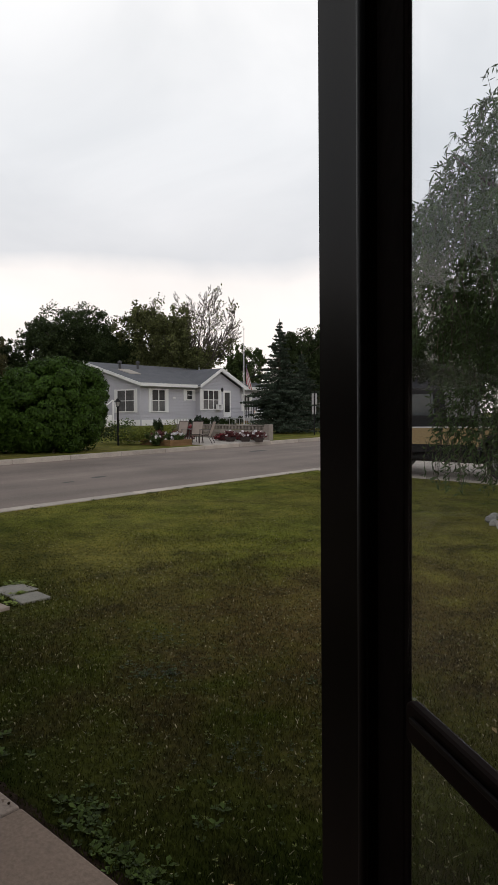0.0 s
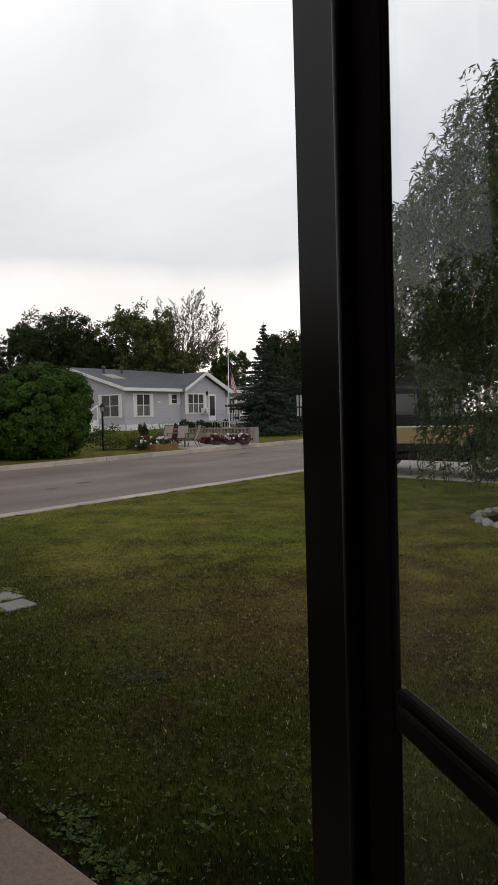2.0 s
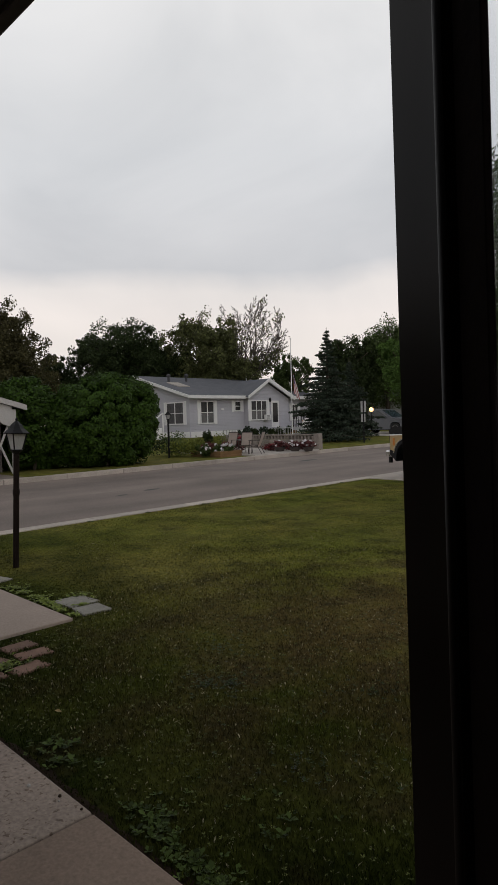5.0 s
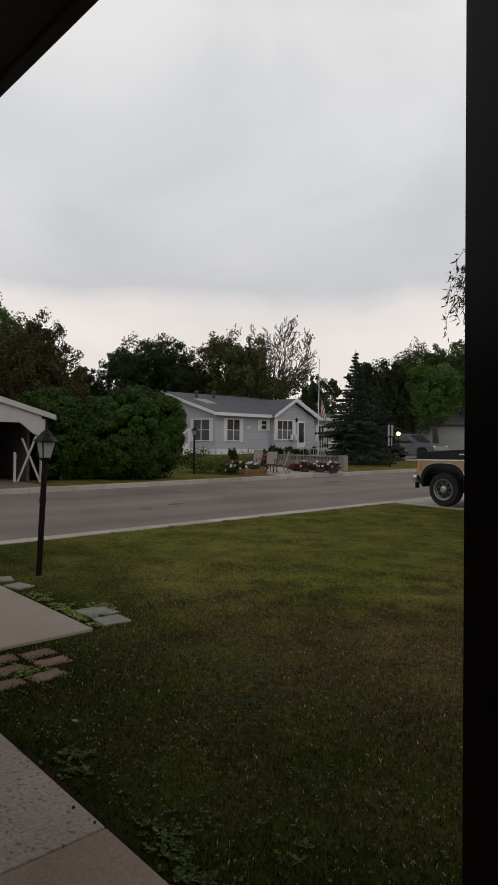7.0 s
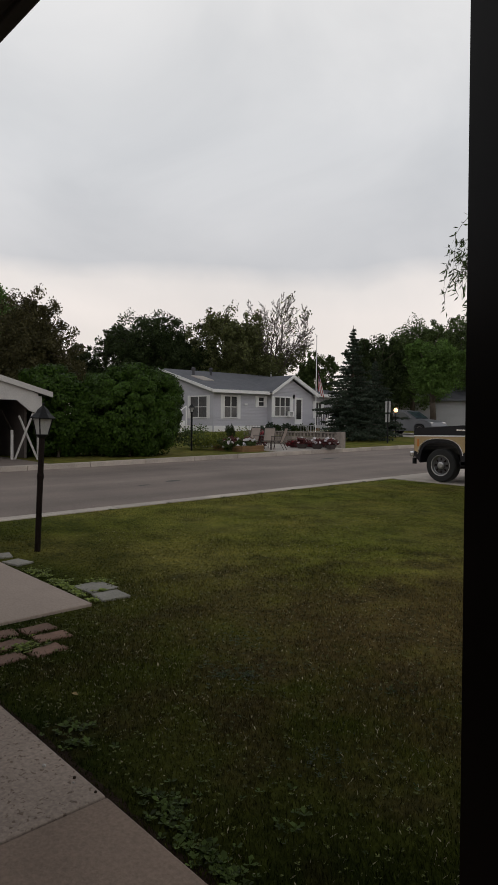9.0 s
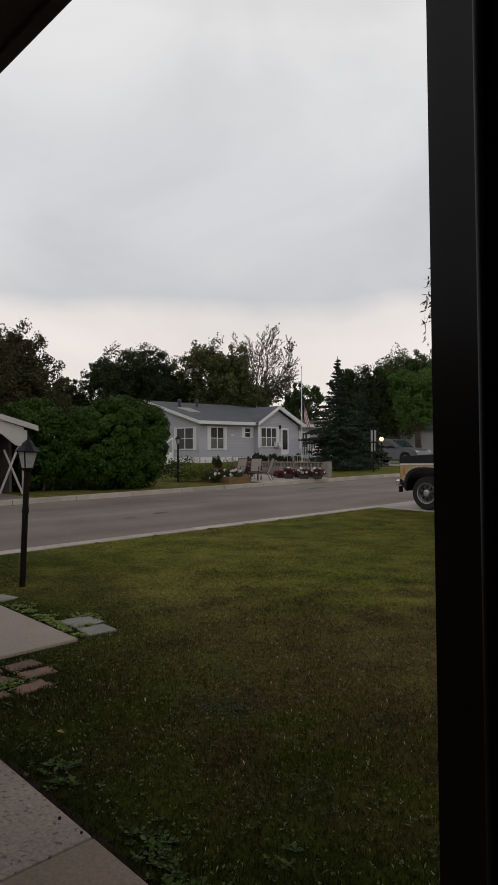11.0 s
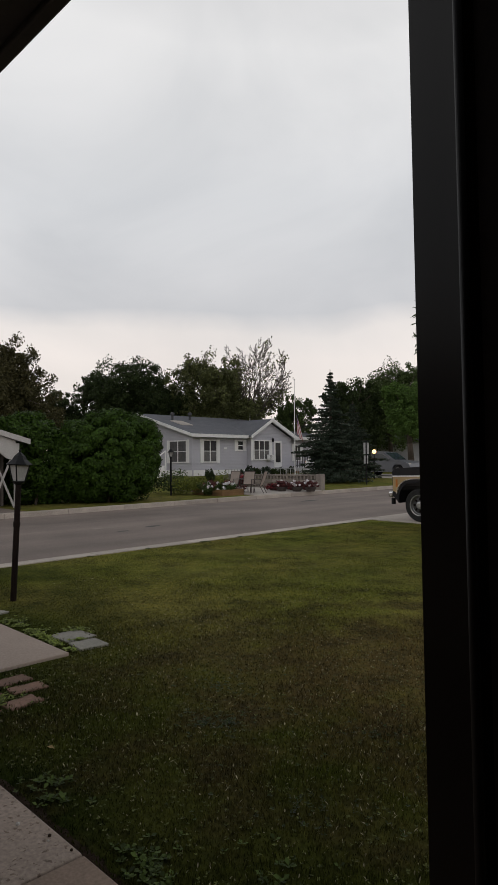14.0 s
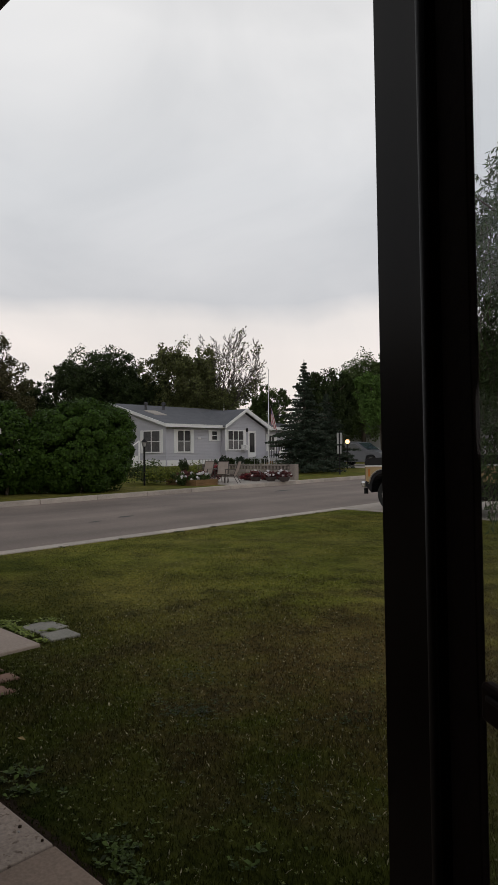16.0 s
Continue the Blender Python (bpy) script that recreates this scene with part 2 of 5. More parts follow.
BROWNCRETE = mat("smooth_brown_concrete", (0.235, 0.172, 0.132), 0.9, 0.25, 2.4, 70, 0.25)
CONCRETE = mat("weathered_concrete", (0.31, 0.248, 0.205), 0.9, 0.30, 1.6, 55, 0.4, rand=0.12, pits=True)
PADCRETE = mat("smooth_pad_concrete", (0.375, 0.300, 0.250), 0.9, 0.16, 1.2, 60, 0.15, rand=0.05)
KERB = mat("kerb_concrete", (0.44, 0.385, 0.335), 0.9, 0.25, 2.0, 40, 0.3, rand=0.12)
PALE = mat("pale_concrete", (0.42, 0.38, 0.34), 0.9, 0.2, 1.5, 40, 0.2)
PAVER = mat("grey_paver", (0.235, 0.222, 0.19), 0.9, 0.3, 5, 60, 0.3, rand=0.1)
BRICK = mat("red_brick", (0.185, 0.108, 0.078), 0.9, 0.3, 9, 80, 0.4, rand=0.2)
SOIL = mat("soil", (0.028, 0.019, 0.013), 0.95, 0.4, 8, 60, 0.6, spec=0.05)
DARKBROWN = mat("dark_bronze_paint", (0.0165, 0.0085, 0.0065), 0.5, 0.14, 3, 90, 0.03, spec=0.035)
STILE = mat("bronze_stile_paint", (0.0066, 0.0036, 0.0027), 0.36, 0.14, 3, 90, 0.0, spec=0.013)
BRONZE = mat("glossy_bronze_bead", (0.014, 0.009, 0.0075), 0.48, 0.12, 3, 90, 0.0, spec=0.09)
BLACKSEAL = mat("black_rubber_seal", (0.013, 0.0085, 0.0075), 0.9, 0.2, 5, 60, 0.1, spec=0.05)
ALU = mat("dull_aluminium", (0.5, 0.5, 0.5), 0.35, 0.1, 5, 80, 0.05, metal=1.0)
WALLPAINT = siding_mat("beige_siding", (0.45, 0.40, 0.34))
ROOMDARK = mat("room_wall", (0.35, 0.31, 0.27), 0.9, 0.1, 2, 40, 0.05)
SOFFIT = mat("brown_soffit", (0.03, 0.022, 0.018), 0.7, 0.2, 3, 50, 0.1)
BLUESIDE = siding_mat("pale_blue_siding", (0.49, 0.48, 0.53))
WHITE = mat("white_trim", (0.82, 0.81, 0.81), 0.5, 0.06, 2, 30, 0.03)
ROOF = mat("grey_shingle", (0.118, 0.122, 0.136), 0.9, 0.2, 1.5, 14, 0.4)
VENTGREY = mat("dark_grey_vent", (0.06, 0.06, 0.065), 0.7, 0.2, 4, 40, 0.1)
BLINDGLASS = mat("window_glass_before_blinds", (0.115, 0.112, 0.115), 0.12, 0.25, 1.6, 8, 0, spec=0.3)
DARKGLASS = mat("dark_window_glass", (0.012, 0.013, 0.016), 0.1, 0.3, 0.8, 5, 0, spec=0.25)
IRON = mat("black_iron", (0.010, 0.010, 0.011), 0.5, 0.3, 6, 60, 0.15, spec=0.2)
POSTPAINT = mat("dark_brown_post", (0.014, 0.009, 0.0075), 0.6, 0.3, 5, 40, 0.2, spec=0.1)
LAMPGLASS = mat("frosted_lantern_glass", (0.42, 0.41, 0.40), 0.35, 0.15, 8, 40, 0.05)
WOOD = mat("weathered_timber", (0.20, 0.112, 0.048), 0.85, 0.3, 4, 40, 0.3, rand=0.15)
SLING = mat("beige_sling_fabric", (0.36, 0.30, 0.26), 0.85, 0.12, 6, 90, 0.1)
TUBE = mat("brown_chair_tube", (0.05, 0.035, 0.03), 0.4, 0.2, 6, 60, 0.05)
BLOCK = mat("retaining_block", (0.25, 0.215, 0.19), 0.9, 0.25, 3, 30, 0.4, rand=0.12)
ROCK = mat("pale_rock", (0.40, 0.38, 0.36), 0.9, 0.3, 6, 40, 0.5, rand=0.25)
BARK = mat("bark", (0.09, 0.07, 0.055), 0.95, 0.35, 3, 25, 0.8)
PALEBARK = mat("dead_branch_bark", (0.08, 0.066, 0.056), 0.95, 0.3, 3, 25, 0.6)
L_HEDGE = leaf_mat("hedge_leaves", (0.038, 0.076, 0.009), 0.45, 0.2)
L_BROWN = leaf_mat("brownish_leaves", (0.074, 0.068, 0.029))
L_FRESH = leaf_mat("yellow_green_weed_leaves", (0.19, 0.24, 0.05), 0.5, 0.2, 0.45)
L_DARK = leaf_mat("dark_leaves", (0.040, 0.058, 0.020))
L_MID = leaf_mat("mid_leaves", (0.075, 0.108, 0.034))
L_OLIVE = leaf_mat("olive_leaves", (0.105, 0.116, 0.043))
L_BRIGHT = leaf_mat("bright_leaves", (0.092, 0.160, 0.036))
L_SPRUCE = leaf_mat("spruce_needles", (0.044, 0.062, 0.042), 0.4, 0.05)
L_WILLOW = leaf_mat("willow_leaves", (0.068, 0.102, 0.038), 0.45, 0.25)
L_WEED = leaf_mat("broad_weed_leaves", (0.032, 0.050, 0.013), 0.6, 0.15, 0.38)
L_CLOVER = leaf_mat("pale_clover_leaves", (0.094, 0.108, 0.032), 0.7, 0.15, 0.6)
L_EDGE = leaf_mat("fresh_weed_leaves", (0.052, 0.078, 0.017), 0.6, 0.2, 0.6)
L_YEL = leaf_mat("yellow_green_leaves", (0.16, 0.18, 0.035), 0.4)
P_RED = mat("red_petals", (0.30, 0.035, 0.045), 0.7, 0.4, 20, 60, 0, isl=0.4)
P_WHITE = mat("white_petals", (0.75, 0.72, 0.74), 0.7, 0.1, 20, 60, 0, isl=0.15)
P_PINK = mat("dark_red_leaves", (0.12, 0.03, 0.03), 0.7, 0.4, 20, 60, 0, isl=0.4)
CLAY = mat("dark_plant_pot", (0.07, 0.055, 0.05), 0.8, 0.2, 6, 40, 0.2)
TRUCKBLACK = mat("black_truck_paint", (0.010, 0.010, 0.013), 0.3, 0.15, 2, 30, 0, spec=0.25)
TRUCKTAN = mat("tan_truck_paint", (0.42, 0.29, 0.14), 0.4, 0.08, 2, 30, 0)
STEELWHEEL = mat("steel_wheel", (0.36, 0.36, 0.36), 0.3, 0.1, 5, 40, 0, metal=0.8)
CARPORTPAINT = mat("aged_white_paint", (0.50, 0.48, 0.46), 0.6, 0.12, 2, 30, 0.05)
CARPORTDARK = mat("dim_brown_boarding", (0.15, 0.125, 0.115), 0.85, 0.2, 2, 30, 0.1)
CHROME = mat("chrome", (0.6, 0.6, 0.6), 0.18, 0.1, 5, 40, 0, metal=1.0)
TYRE = mat("tyre_rubber", (0.015, 0.015, 0.015), 0.85, 0.2, 8, 60, 0.2)
SILVER = mat("grey_car_paint", (0.15, 0.155, 0.17), 0.3, 0.06, 2, 30, 0)
AMBER = mat("amber_lens", (0.5, 0.16, 0.02), 0.3, 0.1, 5, 40, 0)
GREYWALL = siding_mat("grey_siding", (0.42, 0.42, 0.43))
SIGN = mat("sign_grey", (0.40, 0.40, 0.40), 0.5, 0.1, 5, 40, 0)
FLAGRED, FLAGBLUE, FLAGWHITE = mat("flag_red", (0.35, 0.04, 0.05), 0.85, 0.1), mat("flag_blue", (0.03, 0.04, 0.14), 0.85, 0.1), mat("flag_white", (0.7, 0.68, 0.68), 0.85, 0.05)
PANE = glass_mat("storm_door_glass", (0.93, 0.94, 0.95))
CARGLASS = mat("dark_car_glass", (0.035, 0.05, 0.06), 0.08, 0.2, 1, 5, 0)
GLOW = bpy.data.materials.new("lit_lamp")
GLOW.use_nodes = True
GLOW.node_tree.nodes["Principled BSDF"].inputs["Emission Color"].default_value = (1.0, 0.50, 0.19, 1)
GLOW.node_tree.nodes["Principled BSDF"].inputs["Emission Strength"].default_value = 3.2


# ---------------------------------------------------------------- building helpers
SLOPE = 0.016 / math.sqrt(2)


def gz(x, y):
    """Height of the ground: level by the house, rising gently towards the far lots."""
    return SLOPE * max(0.0, min(85.0, y - x))


def box(bm, x0, x1, y0, y1, z0, z1, bevel=0.0, m=None):
    r = bmesh.ops.create_cube(bm, size=1, matrix=Matrix.Translation(((x0 + x1) / 2, (y0 + y1) / 2, (z0 + z1) / 2)) @ Matrix.Diagonal((x1 - x0, y1 - y0, z1 - z0, 1)))
    vs = r["verts"]
    if bevel:
        es = list({e for v in vs for e in v.link_edges})
        vs = [v for v in bmesh.ops.bevel(bm, geom=es, offset=bevel, segments=2, affect="EDGES", profile=0.5)["verts"]]
    if m is not None:
        bmesh.ops.transform(bm, matrix=m, verts=list({v for v in vs}))
    return vs


def rod(bm, p0, p1, r0, r1=None, seg=10):
    p0, p1 = Vector(p0), Vector(p1)
    d = p1 - p0
    q = d.to_track_quat("Z", "Y").to_matrix().to_4x4()
    return bmesh.ops.create_cone(bm, cap_ends=True, segments=seg, radius1=r0, radius2=r0 if r1 is None else r1, depth=d.length, matrix=Matrix.Translation((p0 + p1) / 2) @ q)["verts"]


def lathe(bm, prof, seg=16, at=(0, 0, 0), axis=None, caps=True):
    """A turned body from (radius, height) pairs."""
    rings = []
    ax = axis or Matrix.Identity(4)
    for r, z in prof:
        rings.append([bm.verts.new(Vector(at) + ax @ Vector((r * math.cos(2 * math.pi * i / seg), r * math.sin(2 * math.pi * i / seg), z))) for i in range(seg)])
    for a, b in zip(rings, rings[1:]):
        for i in range(seg):
            bm.faces.new((a[i], a[(i + 1) % seg], b[(i + 1) % seg], b[i]))
    if caps:
        bm.faces.new(rings[0][::-1]), bm.faces.new(rings[-1])


def prism(bm, pts, axis, a, b):
    """A flat outline pushed through from a to b along an axis; pts are the other two coordinates in order."""
    def place(p, v):
        c = list(p)
        c.insert(axis, v)
        return c
    lo = [bm.verts.new(place(p, a)) for p in pts]
    hi = [bm.verts.new(place(p, b)) for p in pts]
    n = len(pts)
    bm.faces.new(lo), bm.faces.new(hi[::-1])
    for i in range(n):
        bm.faces.new((lo[i], hi[i], hi[(i + 1) % n], lo[(i + 1) % n]))


def part(name, bm, material, parent=None, label="", smooth=False):
    bmesh.ops.recalc_face_normals(bm, faces=bm.faces)
    me = bpy.data.meshes.new(name)
    bm.to_mesh(me)
    bm.free()
    me.materials.append(material)
    if smooth:
        me.shade_smooth()
    ob = new(name, me)
    if parent is not None:
        ob.parent = parent
    return tagged(ob, label)


def thing(name, label, category, group="", at=(0, 0, 0), rz=0, kind=""):
    e = new(name)
    e.empty_display_size = 0.2
    e.matrix_basis = pose(*at, 0, 0, rz)
    return tagged(e, label, category, group, kind)


def raw(name, verts, faces, material, parent=None, smooth=False):
    me = bpy.data.meshes.new(name)
    me.from_pydata(verts, [], faces)
    me.materials.append(material)
    if smooth:
        me.shade_smooth()
    ob = new(name, me)
    if parent is not None:
        ob.parent = parent
    return ob


def quads(name, V, material, parent=None):
    """Many loose quads at once: V is (n, 4, 3)."""
    n = len(V)
    me = bpy.data.meshes.new(name)
    me.vertices.add(4 * n)
    me.vertices.foreach_set("co", np.ascontiguousarray(V, dtype=np.float32).ravel())
    me.loops.add(4 * n)
    me.loops.foreach_set("vertex_index", np.arange(4 * n, dtype=np.int32))
    me.polygons.add(n)
    me.polygons.foreach_set("loop_start", np.arange(0, 4 * n, 4, dtype=np.int32))
    me.update(calc_edges=True)
    me.materials.append(material)
    ob = new(name, me)
    if parent is not None:
        ob.parent = parent
    return ob


def leaves(rng, C, length, width, flat=0.0, hang=0.0):
    """Leaf quads (kite shaped) at centres C with random turns; hang pulls them to point down."""
    n = len(C)
    d = rng.normal(size=(n, 3))
    d[:, 2] = d[:, 2] * (1 - flat) - hang
    d /= np.linalg.norm(d, axis=1)[:, None]
    e = np.cross(d, rng.normal(size=(n, 3)))
    e /= np.linalg.norm(e, axis=1)[:, None] + 1e-9
    L = length * rng.uniform(0.6, 1.3, (n, 1))
    W = width * rng.uniform(0.6, 1.3, (n, 1))
    return np.stack([C - d * L / 2, C + e * W / 2, C + d * L / 2, C - e * W / 2], axis=1)


def crown_points(rng, blobs, n, clumps=90, spread=0.17, shell=0.55, wave=0.11):
    """Centres in uneven clumps over several ellipsoids (x, y, z, rx, ry, rz)."""
    out = []
    vol = np.array([b[3] * b[4] * b[5] for b in blobs]) ** 0.7
    for b, k in zip(blobs, vol / vol.sum()):
        c = max(8, int(clumps * k * len(blobs) ** 0.5))
        d = rng.normal(size=(c, 3))
        d /= np.linalg.norm(d, axis=1)[:, None]
        rad = rng.uniform(shell, 0.98, (c, 1)) * (1 + wave * np.sin(d[:, :1] * 5 + d[:, 1:2] * 7 + b[0]))
        cc = d * rad
        w = rng.integers(0, c, int(n * k))
        g = rng.normal(size=(len(w), 3))
        g *= 1.7 * rng.uniform(0, 1, (len(w), 1)) ** 0.45 / np.linalg.norm(g, axis=1)[:, None]
        p = cc[w] + g * spread * rng.uniform(0.6, 1.2, (c, 1))[w]
        out.append(p * np.array(b[3:6]) + np.array(b[:3]))
    return np.concatenate(out)


def limbs(bm, base, top, r, blobs, rng, count=9, bend=0.1):
    base, top = Vector(base), Vector(top)
    prev = base
    n = 5
    pts = [base]
    for i in range(1, n + 1):
        p = base.lerp(top, i / n) + Vector((rng.normal() * bend, rng.normal() * bend, 0))
        rod(bm, prev, p, r * (1 - 0.75 * (i - 1) / n), r * (1 - 0.75 * i / n), 8)
        prev = p
        pts.append(p)
    for i in range(count):
        b = blobs[i % len(blobs)]
        d = Vector(rng.normal(size=3)).normalized()
        tip = Vector(b[:3]) + Vector((d.x * b[3], d.y * b[4], abs(d.z) * b[5])) * 0.85
        s = pts[int(rng.integers(2, n))]
        mid = s.lerp(tip, 0.5) + Vector((0, 0, 0.05 * (tip - s).length))
        rod(bm, s, mid, r * 0.38, r * 0.22, 6), rod(bm, mid, tip, r * 0.22, r * 0.06, 6)


def tree(label, x, y, blobs, material, n, leaf, seed, r=0.25, clumps=90, spread=0.17, shell=0.55, category="tree", name="tree", bark=None, aspect=0.75):
    """blobs: ellipsoids (dx, dy, z over the ground, rx, ry, rz)."""
    rng = np.random.default_rng(seed)
    g = gz(x, y)
    t = thing(name, label, category, at=(x, y, g))
    bm = bmesh.new()
    topz = max(b[2] for b in blobs)
    limbs(bm, (0, 0, -0.15), (0, 0, topz), r, blobs, rng)
    part("trunk", bm, bark or BARK, t, smooth=True)
    C = crown_points(rng, blobs, n, clumps, spread, shell)
    C = C[C[:, 2] > 0.15]
    quads("crown", leaves(rng, C, leaf, leaf * aspect), material, t)
    return t


def view(px, d):
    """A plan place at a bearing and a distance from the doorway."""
    a = radians(48.0) - math.atan((px - 441) / 1157)
    return -d * math.sin(a), d * math.cos(a)


# ---------------------------------------------------------------- ground, road, kerbs
xs = [-900, -300, -120, -90, -70, -55, -45, -38, -32, -27, -23, -20, -17.36, -17.35, -17.30, -14, -12, -9.02, -8.97, -8.96, -7, -5, -3.5, -2, -1, 0, 1, 3, 6, 10, 20, 60, 300, 900]
ys = [-900, -300, -60, -20, -8, -4, -2, -1, 0, 1, 2, 3, 4, 5, 6, 7, 8, 9, 10, 12, 14, 16, 18, 20, 23, 26, 30, 35, 40, 46, 52, 60, 75, 100, 200, 900]


def sheet(name, xs, ys, z, material):
    V = [(x, y, z(x, y)) for x in xs for y in ys]
    n = len(ys)
    F = [(i * n + j, (i + 1) * n + j, (i + 1) * n + j + 1, i * n + j + 1) for i in range(len(xs) - 1) for j in range(n - 1)]
    return raw(name, V, F, material)


ground = tagged(sheet("ground", xs, ys, lambda x, y: gz(x, y) - (0.2 if -17.34 < x < -8.98 else 0), LAWN), "mown lawn with green and dry brown patches, house shade painted in", "lawn", kind="structure")
road = tagged(sheet("road", [-17.345, -15, -13.2, -11, -8.975], ys[3:], lambda x, y: gz(x, y) - 0.085 - 0.01 * abs(x + 13.2), ASPHALT), "worn grey asphalt road with pale patches", "road", kind="structure")


def kerb_line(x0, x1, label, y0, y1, step):
    top = thing("kerb", label, "kerb", kind="structure")
    y = y0
    while y < y1:
        bm = bmesh.new()
        yy = y + step - 0.012
        box(bm, x0, x1, y, yy, -0.25, 0.0, 0.012)
        for v in bm.verts:
            v.co.z += gz(v.co.x, v.co.y) + 0.015
        part("kerb_section", bm, KERB, top)
        y += step
    return top


def road_patch(x, y, sx, sy, rz, material, label, seed):
    """A thin worn patch with an uneven edge on the asphalt."""
    c, s = math.cos(radians(rz)), math.sin(radians(rz))
    V = []
    for i in range(18):
        a = 2 * math.pi * i / 18
        k = 1 + 0.3 * noise.noise(Vector((math.cos(a) * 1.5 + seed, math.sin(a) * 1.5, seed)))
        u, v = sx * k * math.cos(a), sy * k * math.sin(a)
        p, q = x + u * c - v * s, y + u * s + v * c
        V.append((p, q, gz(p, q) - 0.085 - 0.01 * abs(p + 13.2) + 0.004))
    return tagged(raw("road_patch", V, [tuple(range(18))], material), label, "road patch", kind="structure")


TAR = mat("tar_patch", (0.075, 0.068, 0.062), 0.8, 0.3, 3, 40, 0.2)
WORN = mat("pale_worn_asphalt", (0.27, 0.225, 0.195), 0.9, 0.25, 3, 40, 0.2)
road_patch(-12.4, 8.9, 0.10, 0.22, 10, TAR, "dark tar patch on the road", 1)
road_patch(-12.9, 7.95, 0.09, 0.34, -6, WORN, "pale worn patch on the road", 7)
road_patch(-12.1, 7.9, 0.06, 0.2, 12, TAR, "thin dark tar patch on the road", 9)
road_patch(-15.0, 17.5, 0.2, 0.5, 8, TAR, "dark tar patch on the road", 4)
kerb_line(-9.23, -8.965, "near concrete kerb along the road", -6, 40, 1.9)
kerb_line(-17.355, -17.17, "far concrete kerb along the road", -2, 48, 1.9)


def slab(name, x0, x1, y0, y1, up, material, label, category, nx=1, ny=1, thick=0.12, other=None, start=0):
    """Concrete laid on the ground in panels with joints between them."""
    top = thing(name, label, category, kind="structure")
    for i in range(nx):
        for j in range(ny):
            a, b = x0 + (x1 - x0) * i / nx, x0 + (x1 - x0) * (i + 1) / nx
            c, d = y0 + (y1 - y0) * j / ny, y0 + (y1 - y0) * (j + 1) / ny
            bm = bmesh.new()
            box(bm, a + 0.005, b - 0.005, c + 0.005, d - 0.005, up - thick, up, 0.008)
            for v in bm.verts:
                v.co.z += gz(v.co.x, v.co.y)
            part("panel", bm, other if other and i >= start else material, top)
    return top


slab("pavement", -8.5, 1.5, 0.02, 1.297, 0.03, CONCRETE, "pitted concrete walk along the house wall", "walk", 8, 1, other=BROWNCRETE, start=5)
slab("pavement", -8.96, -4.64, 1.325, 2.55, 0.025, PADCRETE, "pale smooth concrete pad beside the lawn", "concrete pad", 2, 1)
slab("pavement", -8.955, 4.0, 12.62, 16.6, 0.02, KERB, "pale concrete driveway under the truck", "driveway", 4, 1)
slab("pavement", -18.6, -17.36, 17.25, 21.0, 0.03, PALE, "pale concrete patio strip by the kerb", "patio", 1, 3)
slab("pavement", -22.5, -18.605, 17.25, 21.0, 0.03, PALE, "pale concrete patio with garden chairs", "patio", 2, 2)
slab("pavement", -32.5, -17.36, 33.6, 39.8, 0.02, PALE, "pale concrete driveway under the parked car", "driveway", 3, 1)


# ---------------------------------------------------------------- own house: doorway, eave, storm door
FACE = -0.10
wall = thing("wall_south", "beige clapboard house wall round the doorway", "wall", kind="structure")
for nm, b in (("wall_panel", (-9, -0.62, FACE - 0.16, FACE, 0.0, 2.42)), ("wall_panel", (0.50, 5, FACE - 0.16, FACE, 0.0, 2.42)), ("wall_panel", (-0.62, 0.50, FACE - 0.16, FACE, 2.06, 2.42)), ("threshold", (-0.62, 0.50, FACE - 0.16, FACE, 0.0, 0.06))):
    bm = bmesh.new()
    box(bm, *b)
    part(nm, bm, WALLPAINT, wall)
room = thing("wall_room", "plain walls of the dim room behind the doorway", "wall", kind="structure")
for b in ((-3, 3, -4.1, -4.0, 0, 2.4), (-3.1, -3, -4, FACE - 0.165, 0, 2.4), (3, 3.1, -4, FACE - 0.165, 0, 2.4)):
    bm = bmesh.new()
    box(bm, *b)
    part("wall_panel", bm, ROOMDARK, room)
bm = bmesh.new()
box(bm, -3, 3, -4, FACE - 0.165, 0.02, 0.055)
tagged(part("floor", bm, ROOMDARK), "plain floor of the dim room", "floor", kind="structure")
bm = bmesh.new()
box(bm, -3.1, 3.1, -4.1, FACE - 0.165, 2.4, 2.41)
tagged(part("ceiling", bm, ROOMDARK), "plain ceiling of the dim room", "ceiling", kind="structure")
eave = thing("roof_eave", "dark brown eave over the doorway", "eave", kind="structure")
bm = bmesh.new()
box(bm, -9, 5, FACE + 0.002, 0.33, 2.118, 2.13)
part("soffit", bm, SOFFIT, eave)
bm = bmesh.new()
box(bm, -9, 5, 0.33, 0.35, 2.108, 2.26, 0.004)
part("fascia", bm, SOFFIT, eave)
bm = bmesh.new()
prism(bm, [(0.38, 2.262), (0.38, 2.29), (-4.6, 3.6), (-4.6, 3.5), (0.30, 2.262)], 0, -9, 5)
part("roof", bm, ROOF, eave)

# the storm door: u runs from the free edge back to the hinge, w is its thickness
DOOR_E, DOOR_D = Vector((-0.265, 0.49, 0)), Vector((0.815, -0.58, 0)).normalized()
ang = math.degrees(math.atan2(DOOR_D.y, DOOR_D.x))
door = thing("door_1", "dark bronze storm door, half open, with two glass panes", "storm door", at=(DOOR_E.x, DOOR_E.y, 0), rz=ang, kind="structure")
Z0, Z1, WID = 0.075, 2.035, 0.86


def dpart(name, b, material, bevel=0.003, label=""):
    bm = bmesh.new()
    box(bm, *b, bevel)
    return part(name, bm, material, door, label)


